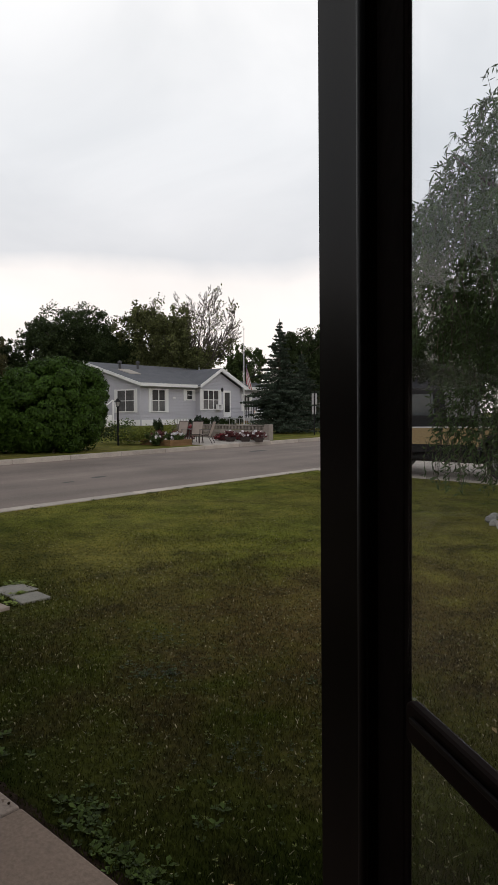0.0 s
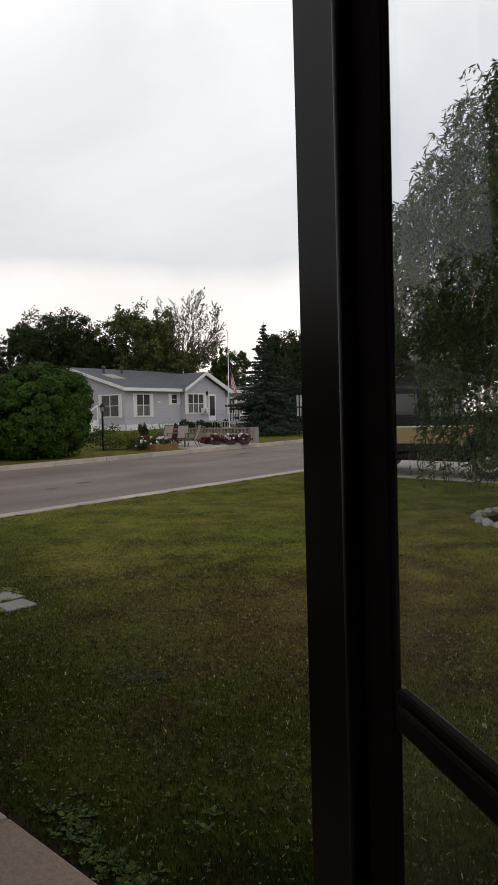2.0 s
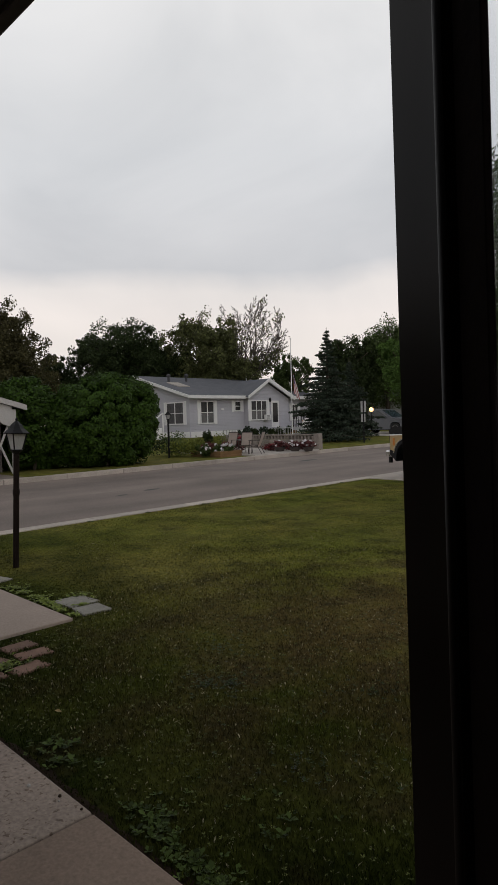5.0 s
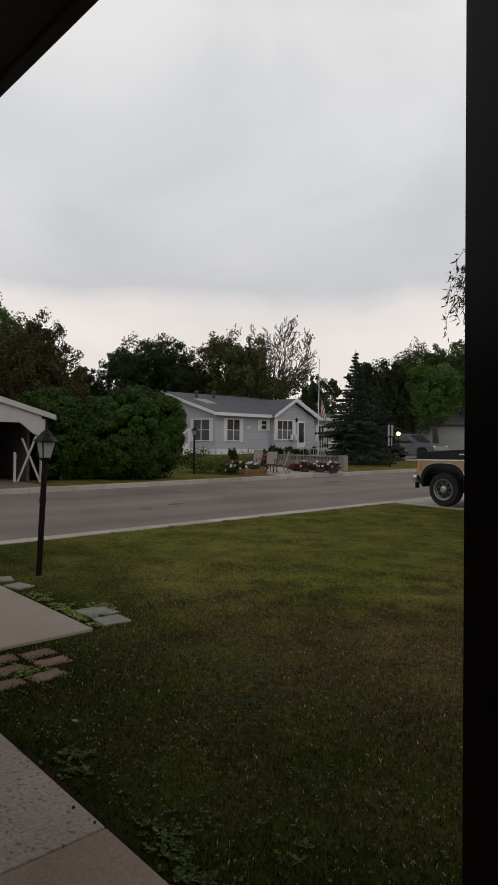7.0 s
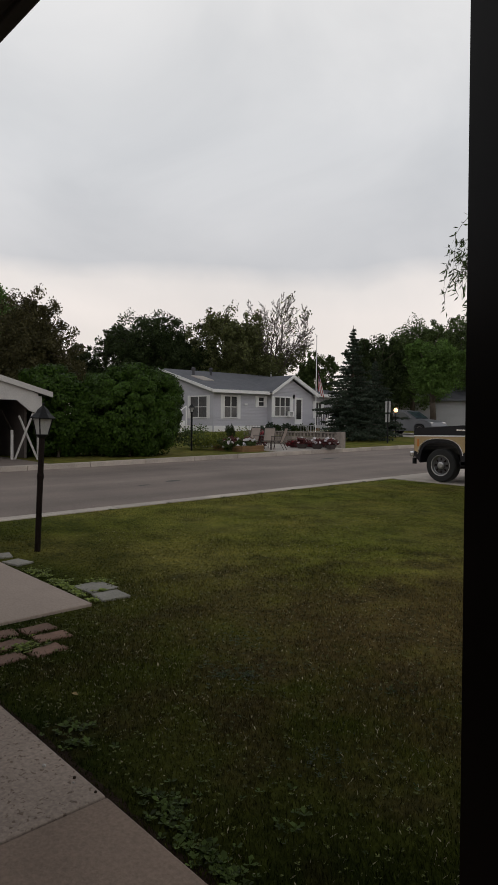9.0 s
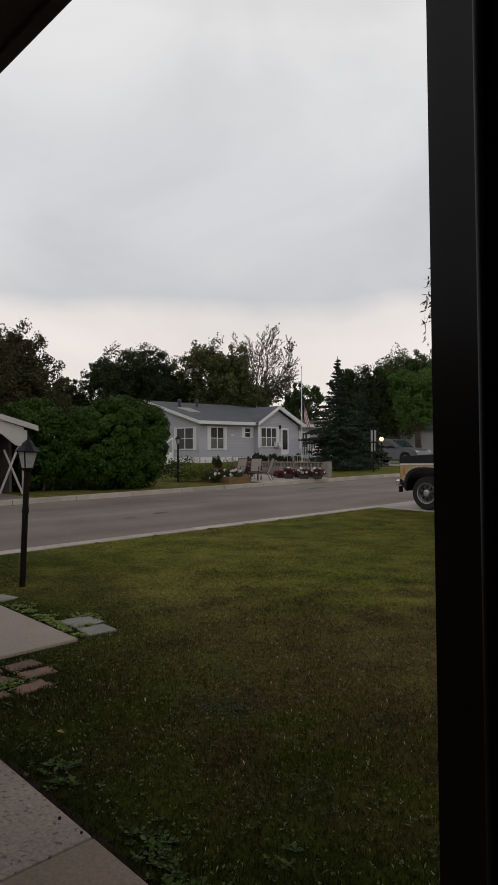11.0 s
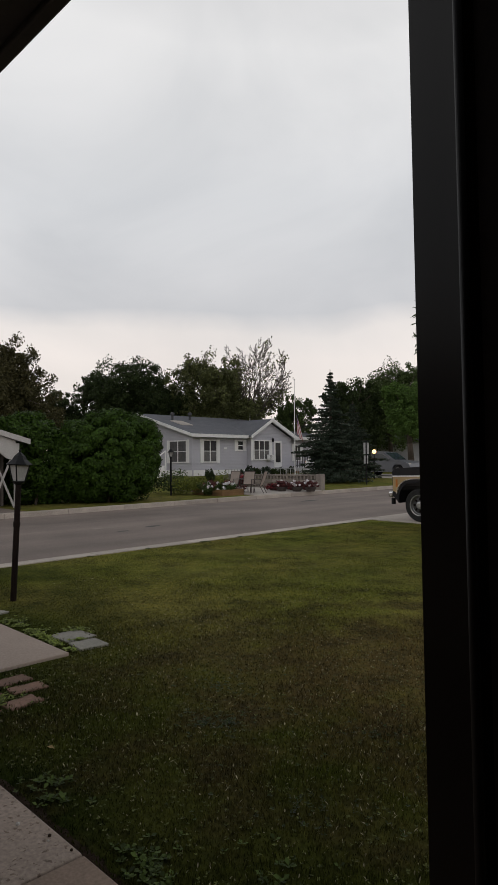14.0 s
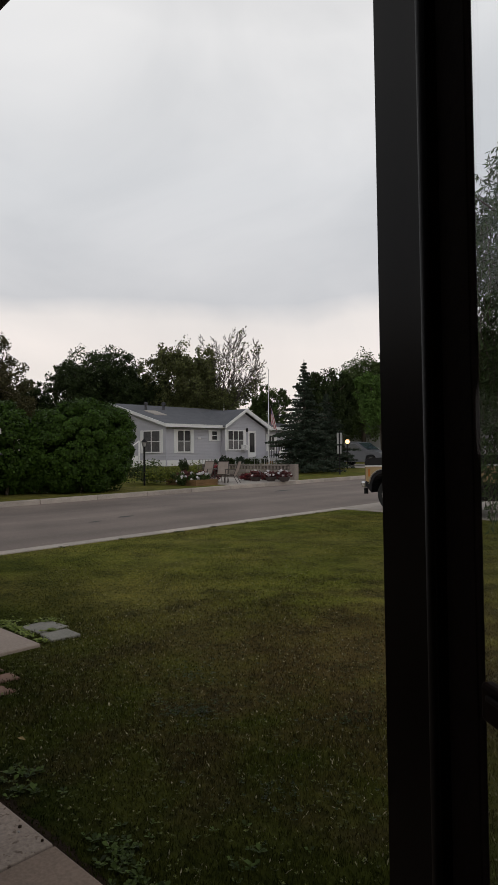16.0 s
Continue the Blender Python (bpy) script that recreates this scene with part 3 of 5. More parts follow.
# seen from the house the near face is at v = 0, the far face at v = 0.035
prof = [(-0.015, 0.022), (-0.015, 0.004), (-0.0135, 0.0012), (-0.011, 0.0)]
prof += [(-0.011 + 0.1025 * k / 16, -0.0022 * (k / 16) ** 3.2) for k in range(1, 17)]
prof += [(0.0935, -0.0026), (0.0960, -0.0020), (0.0970, 0.010), (0.1015, 0.010), (0.1015, 0.022)]
bm = bmesh.new()
lo, hi = [bm.verts.new((u, v, Z0)) for u, v in prof], [bm.verts.new((u, v, Z1)) for u, v in prof]
for k in range(len(prof)):
    q = (k + 1) % len(prof)
    bm.faces.new((lo[k], lo[q], hi[q], hi[k]))
bm.faces.new(lo[::-1]), bm.faces.new(hi)
bmesh.ops.recalc_face_normals(bm, faces=bm.faces)
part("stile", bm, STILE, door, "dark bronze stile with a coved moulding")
dpart("edge_strip", (-0.021, -0.015, 0.006, 0.019, Z0, Z1), BLACKSEAL, 0.001)
bm = bmesh.new()
rod(bm, (0.0885, 0.0012, Z0), (0.0885, 0.0012, Z1), 0.0072, seg=24)
part("bead", bm, BRONZE, door, "rounded bead along the stile", smooth=True)
dpart("seal", (0.1020, 0.143, 0.003, 0.0095, Z0, Z1), BLACKSEAL, 0.001)
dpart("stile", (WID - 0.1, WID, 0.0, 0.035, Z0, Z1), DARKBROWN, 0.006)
dpart("top_rail", (0.158, WID - 0.1, 0.004, 0.032, Z1 - 0.09, Z1), DARKBROWN, 0.004)
dpart("bottom_rail", (0.158, WID - 0.1, 0.004, 0.032, Z0, Z0 + 0.2), DARKBROWN, 0.004)
dpart("cross_rail", (0.149, WID - 0.1, 0.001, 0.011, 1.380, 1.406), DARKBROWN, 0.003)
# thin strip added to draw the highlight line along the cross rail
dpart("rail_lip", (0.160, WID - 0.1, -0.002, 0.0005, 1.3965, 1.4005), BRONZE, 0.001, "thin glossier strip standing in for the highlight along the rail")
dpart("pane", (0.1432, WID - 0.098, 0.006, 0.009, 1.406, Z1 - 0.088), PANE, 0)
dpart("pane", (0.1432, WID - 0.098, 0.006, 0.009, Z0 + 0.198, 1.381), PANE, 0)
for o in door.children:
    if o.name.startswith("pane"):
        o.visible_shadow = False
bm = bmesh.new()
box(bm, 0.018, 0.05, -0.010, 0.0, 1.08, 1.185, 0.004)
rod(bm, (0.034, -0.008, 1.17), (0.034, -0.028, 1.17), 0.006)
rod(bm, (0.034, -0.026, 1.175), (0.034, -0.032, 1.09), 0.006)
part("latch_handle", bm, IRON, door, "black latch handle")
# the old door hangs slightly out of plumb
hang = Matrix.Translation((DOOR_E.x, DOOR_E.y, 1.95))
door.matrix_basis = hang @ Matrix.Rotation(radians(-0.4), 4, Vector((-0.7, 0.714, 0))) @ hang.inverted() @ door.matrix_basis


# ---------------------------------------------------------------- the blue house across the road
HX, HY0, HY1, HB = -36.2, 29.44, 41.42, 0.74
EZ = 3.72
GX = HX + 0.53
house = thing("house", "pale blue-grey sided house with white trim and grey shingle roof", "house", at=(0, 0, 0))
bm = bmesh.new()
prism(bm, [(HX, HB - 0.2), (HX, EZ), (-42.4, 5.35), (-48.6, EZ), (-48.6, HB - 0.2)], 1, HY0, HY1)
part("wall", bm, BLUESIDE, house, "pale blue-grey horizontal siding")
bm = bmesh.new()
prism(bm, [(34.82, 3.6), (36.80, 4.80), (39.25, 3.6), (39.25, HB), (34.82, HB)], 0, HX - 0.3, GX)
part("gable_wall", bm, BLUESIDE, house)
bm = bmesh.new()
box(bm, HX + 0.0, HX + 0.05, HY0 - 0.02, HY1, HB - 0.1, HB + 0.42)
box(bm, -48.6, HX, HY0 - 0.05, HY0 - 0.002, HB - 0.1, HB + 0.42)
part("skirting", bm, WHITE, house, "white skirting along the foot of the wall")
bm = bmesh.new()
prism(bm, [(HX + 0.5, EZ - 0.08), (HX + 0.5, EZ + 0.02), (-42.4, 5.56), (-49.1, EZ + 0.02), (-49.1, EZ - 0.08), (-42.4, 5.44)], 1, HY0 - 0.4, HY1 + 0.3)
roof = part("roof", bm, ROOF, house, "grey asphalt shingle roof")
bm = bmesh.new()
prism(bm, [(34.5, EZ - 0.10), (34.5, EZ), (36.8, 5.09), (39.62, EZ), (39.62, EZ - 0.10), (36.8, 4.98)], 0, -42.4, GX + 0.34)
part("gable_roof", bm, ROOF, house)
bm = bmesh.new()
prism(bm, [(36.8, 4.972), (39.62, EZ - 0.108), (39.62, EZ - 0.13), (36.8, 4.95)], 0, GX + 0.003, GX + 0.342)
prism(bm, [(36.8, 4.972), (34.5, EZ - 0.108), (34.5, EZ - 0.13), (36.8, 4.95)], 0, GX + 0.003, GX + 0.342)
part("soffit", bm, WHITE, house, "white gable soffit")
bm = bmesh.new()
box(bm, HX + 0.5, HX + 0.55, HY0 - 0.42, 34.55, EZ - 0.2, EZ + 0.03)
part("fascia", bm, WHITE, house, "white eave board")
bm = bmesh.new()
box(bm, HX + 0.5, HX + 0.55, 39.57, HY1 + 0.32, EZ - 0.2, EZ + 0.03)
part("fascia", bm, WHITE, house, "white eave board")
bm = bmesh.new()
for s in (0, 1):
    a, b = ((34.48, 36.8) if s == 0 else (39.64, 36.8))
    prism(bm, [(a, EZ - 0.20 - 0.1 * s), (a, EZ + 0.02), (b, 5.11), (b, 4.87 - 0.06 * s)], 0, GX + 0.345, GX + 0.40)
part("rake_board", bm, WHITE, house, "white gable rake boards")
bm = bmesh.new()
prism(bm, [(HX + 0.5, EZ - 0.18), (HX + 0.5, EZ + 0.03), (-42.4, 5.58), (-42.4, 5.36)], 1, HY0 - 0.46, HY0 - 0.405)
part("rake_board", bm, WHITE, house, "white end rake board")


def house_window(y0, y1, z0, z1, panes, plane=HX, shutters=True, along="y", lift=0.06):
    """A white framed window with mullions and dark glass, set in the front (along y) or the end wall (along x)."""
    w = new("window")
    w.parent = house
    def b(bm, a0, a1, c0, c1, d0, d1):
        if along == "y":
            box(bm, plane + d0, plane + d1, a0, a1, c0, c1)
        else:
            box(bm, a0, a1, plane - d1, plane - d0, c0, c1)
    t = 0.085
    bm = bmesh.new()
    b(bm, y0, y1, z1 - t, z1, 0, lift), b(bm, y0, y1, z0, z0 + t, 0, lift)
    b(bm, y0, y0 + t, z0 + t, z1 - t, 0, lift), b(bm, y1 - t, y1, z0 + t, z1 - t, 0, lift)
    part("frame", bm, WHITE, w)
    n = panes
    step = (y1 - y0 - 2 * t) / n
    bm = bmesh.new()
    for i in range(1, n):
        c = y0 + t + step * i
        b(bm, c - 0.035, c + 0.035, z0 + t, z1 - t, 0, lift - 0.01)
    zm = (z0 + z1) / 2
    b(bm, y0 + t, y1 - t, zm - 0.022, zm + 0.022, 0, lift - 0.015)
    part("mullion", bm, WHITE, w)
    for i in range(n):
        for c0, c1, glass in ((z0 + t, zm - 0.022, BLINDGLASS if n > 1 else DARKGLASS), (zm + 0.022, z1 - t, BLINDGLASS if along == "x" else DARKGLASS)):
            bm = bmesh.new()
            b(bm, y0 + t + step * i + 0.035, y0 + t + step * (i + 1) - 0.035, c0, c1, 0.004, 0.02)
            part("pane", bm, glass, w)
    if shutters:
        for a, c in ((y0 - 0.24, y0 - 0.02), (y1 + 0.02, y1 + 0.24)):
            bm = bmesh.new()
            b(bm, a, c, z0 - 0.02, z1 + 0.02, 0, 0.045)
            part("shutter", bm, WHITE, w, "narrow white shutter")
    return w


house_window(30.41, 31.79, HB + 0.96, HB + 2.63, 2)
house_window(33.78, 34.5, HB + 1.84, HB + 2.64, 1)
house_window(34.98, 36.8, HB + 1.12, HB + 2.68, 3, GX)
house_window(40.2, 41.05, HB + 1.05, HB + 2.42, 2)
house_window(-38.88, -36.77, HB + 0.95, HB + 2.6, 2, HY0, True, "x")
d = new("door")
d.parent = house
bm = bmesh.new()
box(bm, GX, GX + 0.05, 37.26, 37.36, HB + 0.55, HB + 2.65), box(bm, GX, GX + 0.05, 38.02, 38.11, HB + 0.55, HB + 2.65), box(bm, GX, GX + 0.05, 37.36, 38.02, HB + 2.55, HB + 2.65)
part("frame", bm, WHITE, d)
bm = bmesh.new()
box(bm, GX + 0.002, GX + 0.04, 37.36, 38.02, HB + 0.55, HB + 2.55, 0.006)
part("leaf", bm, WHITE, d)
bm = bmesh.new()
box(bm, GX + 0.04, GX + 0.052, 37.42, 37.97, HB + 0.95, HB + 2.48)
part("pane", bm, DARKGLASS, d)
bm = bmesh.new()
box(bm, GX + 0.061, GX + 0.31, 36.40, 36.93, HB + 1.12, HB + 1.55, 0.02)
cooler = part("air_conditioner", bm, WHITE, house, "white window air conditioner")
for k in range(4):
    bm = bmesh.new()
    box(bm, GX + 0.311, GX + 0.316, 36.46, 36.75, HB + 1.18 + 0.085 * k, HB + 1.225 + 0.085 * k)
    part("grille_slot", bm, VENTGREY, cooler)
bm = bmesh.new()
lathe(bm, [(0.05, 0), (0.09, 0.05), (0.09, 0.22), (0.03, 0.32)], 8, (GX + 0.10, 37.08, HB + 2.55))
part("wall_lamp", bm, IRON, house, "black wall lantern")
bm = bmesh.new()
box(bm, HX + 0.06, HX + 0.1, 32.4, 32.68, HB + 1.95, HB + 2.08)
part("vent_cover", bm, WHITE, house)
bm = bmesh.new()
box(bm, HX + 0.0, HX + 0.06, HY1 - 0.15, HY1 + 0.03, HB, EZ - 0.1)
part("corner_trim", bm, BLUESIDE, house)
bm = bmesh.new()
box(bm, HX + 0.0, HX + 0.06, HY0 - 0.04, HY0 + 0.06, HB, EZ - 0.1)
part("corner_trim", bm, BLUESIDE, house)
for yy, xx in ((30.9, -40.4), (32.95, -40.8)):
    zr = EZ + (5.5 - EZ) * (HX + 0.5 - xx) / (HX + 0.5 + 42.4)
    bm = bmesh.new()
    lathe(bm, [(0.10, -0.1), (0.10, 0.42), (0.17, 0.44), (0.17, 0.58), (0.05, 0.66)], 10, (xx, yy, zr))
    part("roof_vent", bm, VENTGREY, house)
bm = bmesh.new()
box(bm, -40.0, -38.6, 30.4, 31.5, -0.02, 0.05, 0.01, None)
for v in bm.verts:
    v.co.z += EZ + (5.56 - EZ) * (HX + 0.5 - v.co.x) / 6.7 + 0.02
part("skylight", bm, PALE, house, "pale roof skylight")
bm = bmesh.new()
rod(bm, (-41.8, 40.6, 5.0), (-41.8, 40.6, 6.1), 0.05)
part("vent_pipe", bm, WHITE, house)


# low side wing behind the spruce
bm = bmesh.new()
box(bm, -44.0, HX - 0.6, HY1 + 0.31, 45.2, HB - 0.2, EZ - 0.1)
part("wing_wall", bm, BLUESIDE, house)
bm = bmesh.new()
prism(bm, [(HX - 0.1, EZ - 0.06), (HX - 0.1, EZ + 0.04), (-41.0, 4.75), (-44.4, EZ + 0.3), (-44.4, EZ + 0.2)], 1, HY1 + 0.31, 45.6)
part("wing_roof", bm, ROOF, house)
bm = bmesh.new()
box(bm, HX - 0.096, HX - 0.05, HY1 + 0.33, 45.62, EZ - 0.18, EZ + 0.05)
part("fascia", bm, WHITE, house, "white eave board")


def railing(label, p0, p1, base, height, n, material, group="", r=0.018):
    t = thing("railing", label, "railing", group)
    p0, p1 = Vector((*p0, base)), Vector((*p1, base))
    up = Vector((0, 0, height))
    bm = bmesh.new()
    rod(bm, p0 + up, p1 + up, 0.025, seg=6), rod(bm, p0 + up * 0.15, p1 + up * 0.15, 0.02, seg=6)
    part("rail", bm, material, t)
    for i in range(n + 1):
        bm = bmesh.new()
        q = p0.lerp(p1, i / n)
        rod(bm, q - Vector((0, 0, 0.02)), q + up, r if i % 6 else 0.035, seg=6)
        part("baluster", bm, material, t)
    return t


porch = thing("porch", "small raised porch with a step at the blue house door", "porch")
bm = bmesh.new()
box(bm, GX + 0.06, HX + 1.9, 37.2, 41.4, gz(-35, 40) - 0.1, HB + 0.52, 0.02)
part("deck", bm, GREYWALL, porch)
bm = bmesh.new()
box(bm, HX + 1.9, HX + 2.25, 37.3, 38.3, gz(-35, 40) - 0.1, HB + 0.28, 0.02)
part("step", bm, WOOD, porch)
railing("dark railing along the porch of the blue house", (HX + 1.86, 38.35), (HX + 1.86, 41.35), HB + 0.53, 0.9, 15, IRON, "", 0.026)
side = thing("side_stair", "white wooden side stair with handrail by the hedge", "stair")
sx, sy = view(322, 45)
for i in range(4):
    bm = bmesh.new()
    box(bm, sx - 0.9, sx + 0.5, sy - 0.9 + 0.28 * i, sy - 0.62 + 0.28 * i, gz(sx, sy) - 0.05, gz(sx, sy) + 0.2 * (i + 1), 0.01)
    part("step", bm, WHITE, side)
for dx in (-0.9, 0.5):
    bm = bmesh.new()
    rod(bm, (sx + dx, sy - 0.9, gz(sx, sy) - 0.02), (sx + dx, sy - 0.9, gz(sx, sy) + 1.0), 0.05), rod(bm, (sx + dx, sy + 0.3, gz(sx, sy)), (sx + dx, sy + 0.3, gz(sx, sy) + 1.8), 0.05), rod(bm, (sx + dx, sy - 0.9, gz(sx, sy) + 1.0), (sx + dx, sy + 0.3, gz(sx, sy) + 1.8), 0.04)
    part("handrail", bm, WHITE, side)
# low fence before the house
railing("low thin wire garden fence before the blue house", (-30.5, 27.5), (-30.5, 36.5), gz(-30.5, 32), 0.55, 36, SIGN)

# flag pole
px_, py_ = -29.4, 32.75
pole = thing("flagpole", "thin white flagpole with a flag hanging limp", "flagpole", at=(px_, py_, gz(px_, py_)))
bm = bmesh.new()
rod(bm, (0, 0, -0.1), (0.06, -0.05, 6.45), 0.034, 0.022, 8)
bmesh.ops.create_icosphere(bm, subdivisions=1, radius=0.06, matrix=Matrix.Translation((0.06, -0.05, 6.5)))
part("pole", bm, WHITE, pole)
for k, mtl in ((0, FLAGRED), (1, FLAGWHITE), (2, FLAGBLUE)):
    V, F = [], []
    for j in range(13):
        if k == 2:
            if j > 5:
                continue
        elif j % 2 != k:
            continue
        u0, u1 = j / 13, (j + 1) / 13
        r = 7
        for i in range(r + 1):
            s = i / r * (0.45 if k == 2 else 1.0)
            for u in (u0, u1):
                # hangs in folds from the upper corner
                out = 0.40 * u * (0.4 + 0.6 * s) + 0.04 + 0.08 * s
                V.append((0.05 + out * 0.35 + 0.05 * math.sin(9 * u) + (0.012 if k == 2 else 0), 0.07 + out * 0.9 + 0.05 * math.cos(11 * u + 3 * s), 4.2 - 1.35 * s - 0.5 * u))
        o = len(V) - 2 * (r + 1)
        F += [(o + 2 * i, o + 2 * i + 1, o + 2 * i + 3, o + 2 * i + 2) for i in range(r)]
    f = raw("flag_cloth", V, F, mtl, pole)
    sol = f.modifiers.new("thickness", "SOLIDIFY")
    sol.thickness = 0.004


# ---------------------------------------------------------------- garden by the far kerb
def flower_mass(name, label, category, x, y, rx, ry, h, leafm, petals, n, seed, group="", leaf=0.09, pot=None):
    rng = np.random.default_rng(seed)
    t = thing(name, label, category, group, at=(x, y, gz(x, y) + 0.03))
    base = 0.0
    if pot:
        bm = bmesh.new()
        lathe(bm, [(rx * 0.55, 0.0), (rx * 0.8, pot * 0.9), (rx * 0.86, pot * 0.92), (rx * 0.86, pot), (rx * 0.7, pot)], 14)
        part("pot", bm, CLAY, t, smooth=False)
        base = pot * 0.8
    C = crown_points(rng, [(0, 0, base + h * 0.45, rx, ry, h * 0.5)], n, 30, 0.25, 0.3)
    C = C[C[:, 2] > 0.02]
    quads("foliage", leaves(rng, C, leaf, leaf * 0.6), leafm, t)
    if petals:
        P = crown_points(rng, [(0, 0, base + h * 0.6, rx * 0.9, ry * 0.9, h * 0.45)], n // 5, 14, 0.13, 0.9)
        P = P[P[:, 2] > base + h * 0.3]
        quads("blossoms", leaves(rng, P, 0.09, 0.08), petals, t)
    return t


bed = thing("flower_bed", "low timber-edged flower bed filled with soil", "flower bed", at=(0, 0, 0))
for x0, x1, y0, y1 in ((-18.15, -18.05, 16.1, 17.2), (-19.7, -18.15, 16.1, 16.2), (-19.7, -18.15, 17.1, 17.2), (-19.8, -19.7, 16.1, 17.2)):
    for k in range(2):
        bm = bmesh.new()
        box(bm, x0, x1, y0, y1, -0.05 + 0.14 * k, 0.085 + 0.14 * k, 0.01)
        for v in bm.verts:
            v.co.z += gz(v.co.x, v.co.y)
        part("timber", bm, WOOD, bed)
bm = bmesh.new()
box(bm, -19.69, -18.16, 16.21, 17.09, -0.05, 0.17)
for v in bm.verts:
    v.co.z += gz(v.co.x, v.co.y)
part("bed_soil", bm, SOIL, bed)
for i, (px, d, r, h, lm, pm, nm, lab) in enumerate((
        (408, 24.6, 0.22, 0.30, L_MID, P_WHITE, "flower", "white petunia clump in the flower bed"),
        (432, 24.6, 0.22, 0.30, L_MID, P_WHITE, "flower", "white petunia clump in the flower bed"),
        (449, 24.7, 0.22, 0.30, L_MID, P_WHITE, "flower", "white petunia clump in the flower bed"),
        (418, 25.0, 0.36, 0.34, P_PINK, None, "flower", "dark red coleus clump in the flower bed"),
        (441, 25.1, 0.36, 0.34, P_PINK, None, "flower", "dark red coleus clump in the flower bed"),
        (404, 25.4, 0.4, 0.4, L_MID, None, "plant", "green leafy clump in the flower bed"),
        (372, 25.4, 0.75, 0.75, L_YEL, None, "shrub", "yellow-green shrub beside the flower bed"),
        (388, 27.5, 0.6, 0.65, L_YEL, None, "shrub", "yellow-green shrub beside the flower bed"),
        (358, 25.8, 0.6, 0.6, L_MID, None, "shrub", "mid green low shrub beside the lamp post"),
        (335, 26.3, 0.8, 0.8, L_DARK, None, "shrub", "dark low shrub by the hedge"),
        (352, 30.5, 0.8, 0.9, L_MID, None, "shrub", "green shrub behind the flower bed"),
        (432, 31.0, 0.9, 0.7, L_YEL, None, "shrub", "yellow-green low planting behind the bed"))):
    x, y = view(px, d)
    flower_mass(nm, lab, "plant", x, y, r, r * 1.1, h + (0.16 if d < 26 and px > 390 else 0), lm, pm, 900, 40 + i, "garden plants")
x, y = view(415, 30.5)
flower_mass("topiary_bush", "small round clipped dark green bush", "bush", x, y, 0.27, 0.27, 0.98, L_DARK, None, 5200, 71, leaf=0.05)
for i, px in enumerate((541, 568, 592)):
    x, y = view(px, 26.6 - i * 0.15)
    flower_mass("potted_flowers", "dark pot of white and red petunias by the wall", "flower pot", x, y, 0.29, 0.29, 0.30, P_PINK, P_WHITE, 600, 80 + i, "flower pots by the wall", pot=0.17)
for i, px in enumerate((522, 531, 556, 580)):
    x, y = view(px, 27.3)
    flower_mass("flower", "dark red coleus planted along the wall", "plant", x, y, 0.36, 0.22, 0.27, P_PINK, P_RED, 500, 90 + i, "red plants along the wall")
x, y = view(465, 26.8)
flower_mass("flower", "bright red flowering plant behind the chairs", "plant", x, y, 0.36, 0.36, 0.72, P_PINK, P_RED, 900, 95)
for i, (px, d, h, lm) in enumerate(((470, 40, 0.75, L_SPRUCE), (484, 41, 0.95, L_SPRUCE), (497, 42, 0.8, L_DARK), (512, 43, 0.9, L_SPRUCE), (527, 44, 0.7, L_DARK), (541, 45, 0.75, L_DARK), (556, 46, 0.8, L_DARK))):
    x, y = view(px, d)
    flower_mass("plant", "dark narrow-leaved border plant before the blue house", "plant", x, y, 0.3, 0.3, h * 0.85, lm, None, 420, 120 + i, "border plants", leaf=0.16)

# retaining wall of blocks with an open-work top course
rw = thing("retaining_wall", "grey block garden wall with an open top course", "garden wall")
WY, WX0, WX1 = 21.35, -24.0, -17.72
gb = gz(-20.5, WY)
bw = 0.41
sh = {}
for row in range(4):
    n = int((WX1 - WX0) / bw)
    for i in range(n):
        off = (row % 2) * bw / 2
        x0 = WX1 - bw * (i + 1) + (off if i else 0)
        x1 = WX1 - bw * i + off if i else WX1
        w = min(x1, WX1) - x0 - 0.012
        h = 0.145 if row < 3 else 0.06
        key = (round(w, 2), h)
        if key not in sh:
            bm = bmesh.new()
            box(bm, 0, w, 0, 0.22, 0, h, 0.008)
            o = part("block", bm, BLOCK, rw)
            sh[key] = o.data
        else:
            o = new("block", sh[key])
            o.parent = rw
        z = gb - 0.06 + row * 0.157 if row < 3 else gb + 0.56
        o.location = (x0, WY, z)
i = 0
x = WX0 + 0.1
sh2 = None
while x < WX1 - 0.1:
    if sh2 is None:
        bm = bmesh.new()
        box(bm, 0, 0.085, 0.02, 0.2, 0, 0.135, 0.006)
        o = part("baluster_block", bm, BLOCK, rw)
        sh2 = o.data
    else:
        o = new("baluster_block", sh2)
        o.parent = rw
    o.location = (x, WY, gb + 0.415)
    x += 0.2
bm = bmesh.new()
box(bm, WX1 - 0.25, WX1 + 0.02, WY - 0.02, WY + 0.26, gb - 0.1, gb + 0.64, 0.012)
part("end_pier", bm, BLOCK, rw)


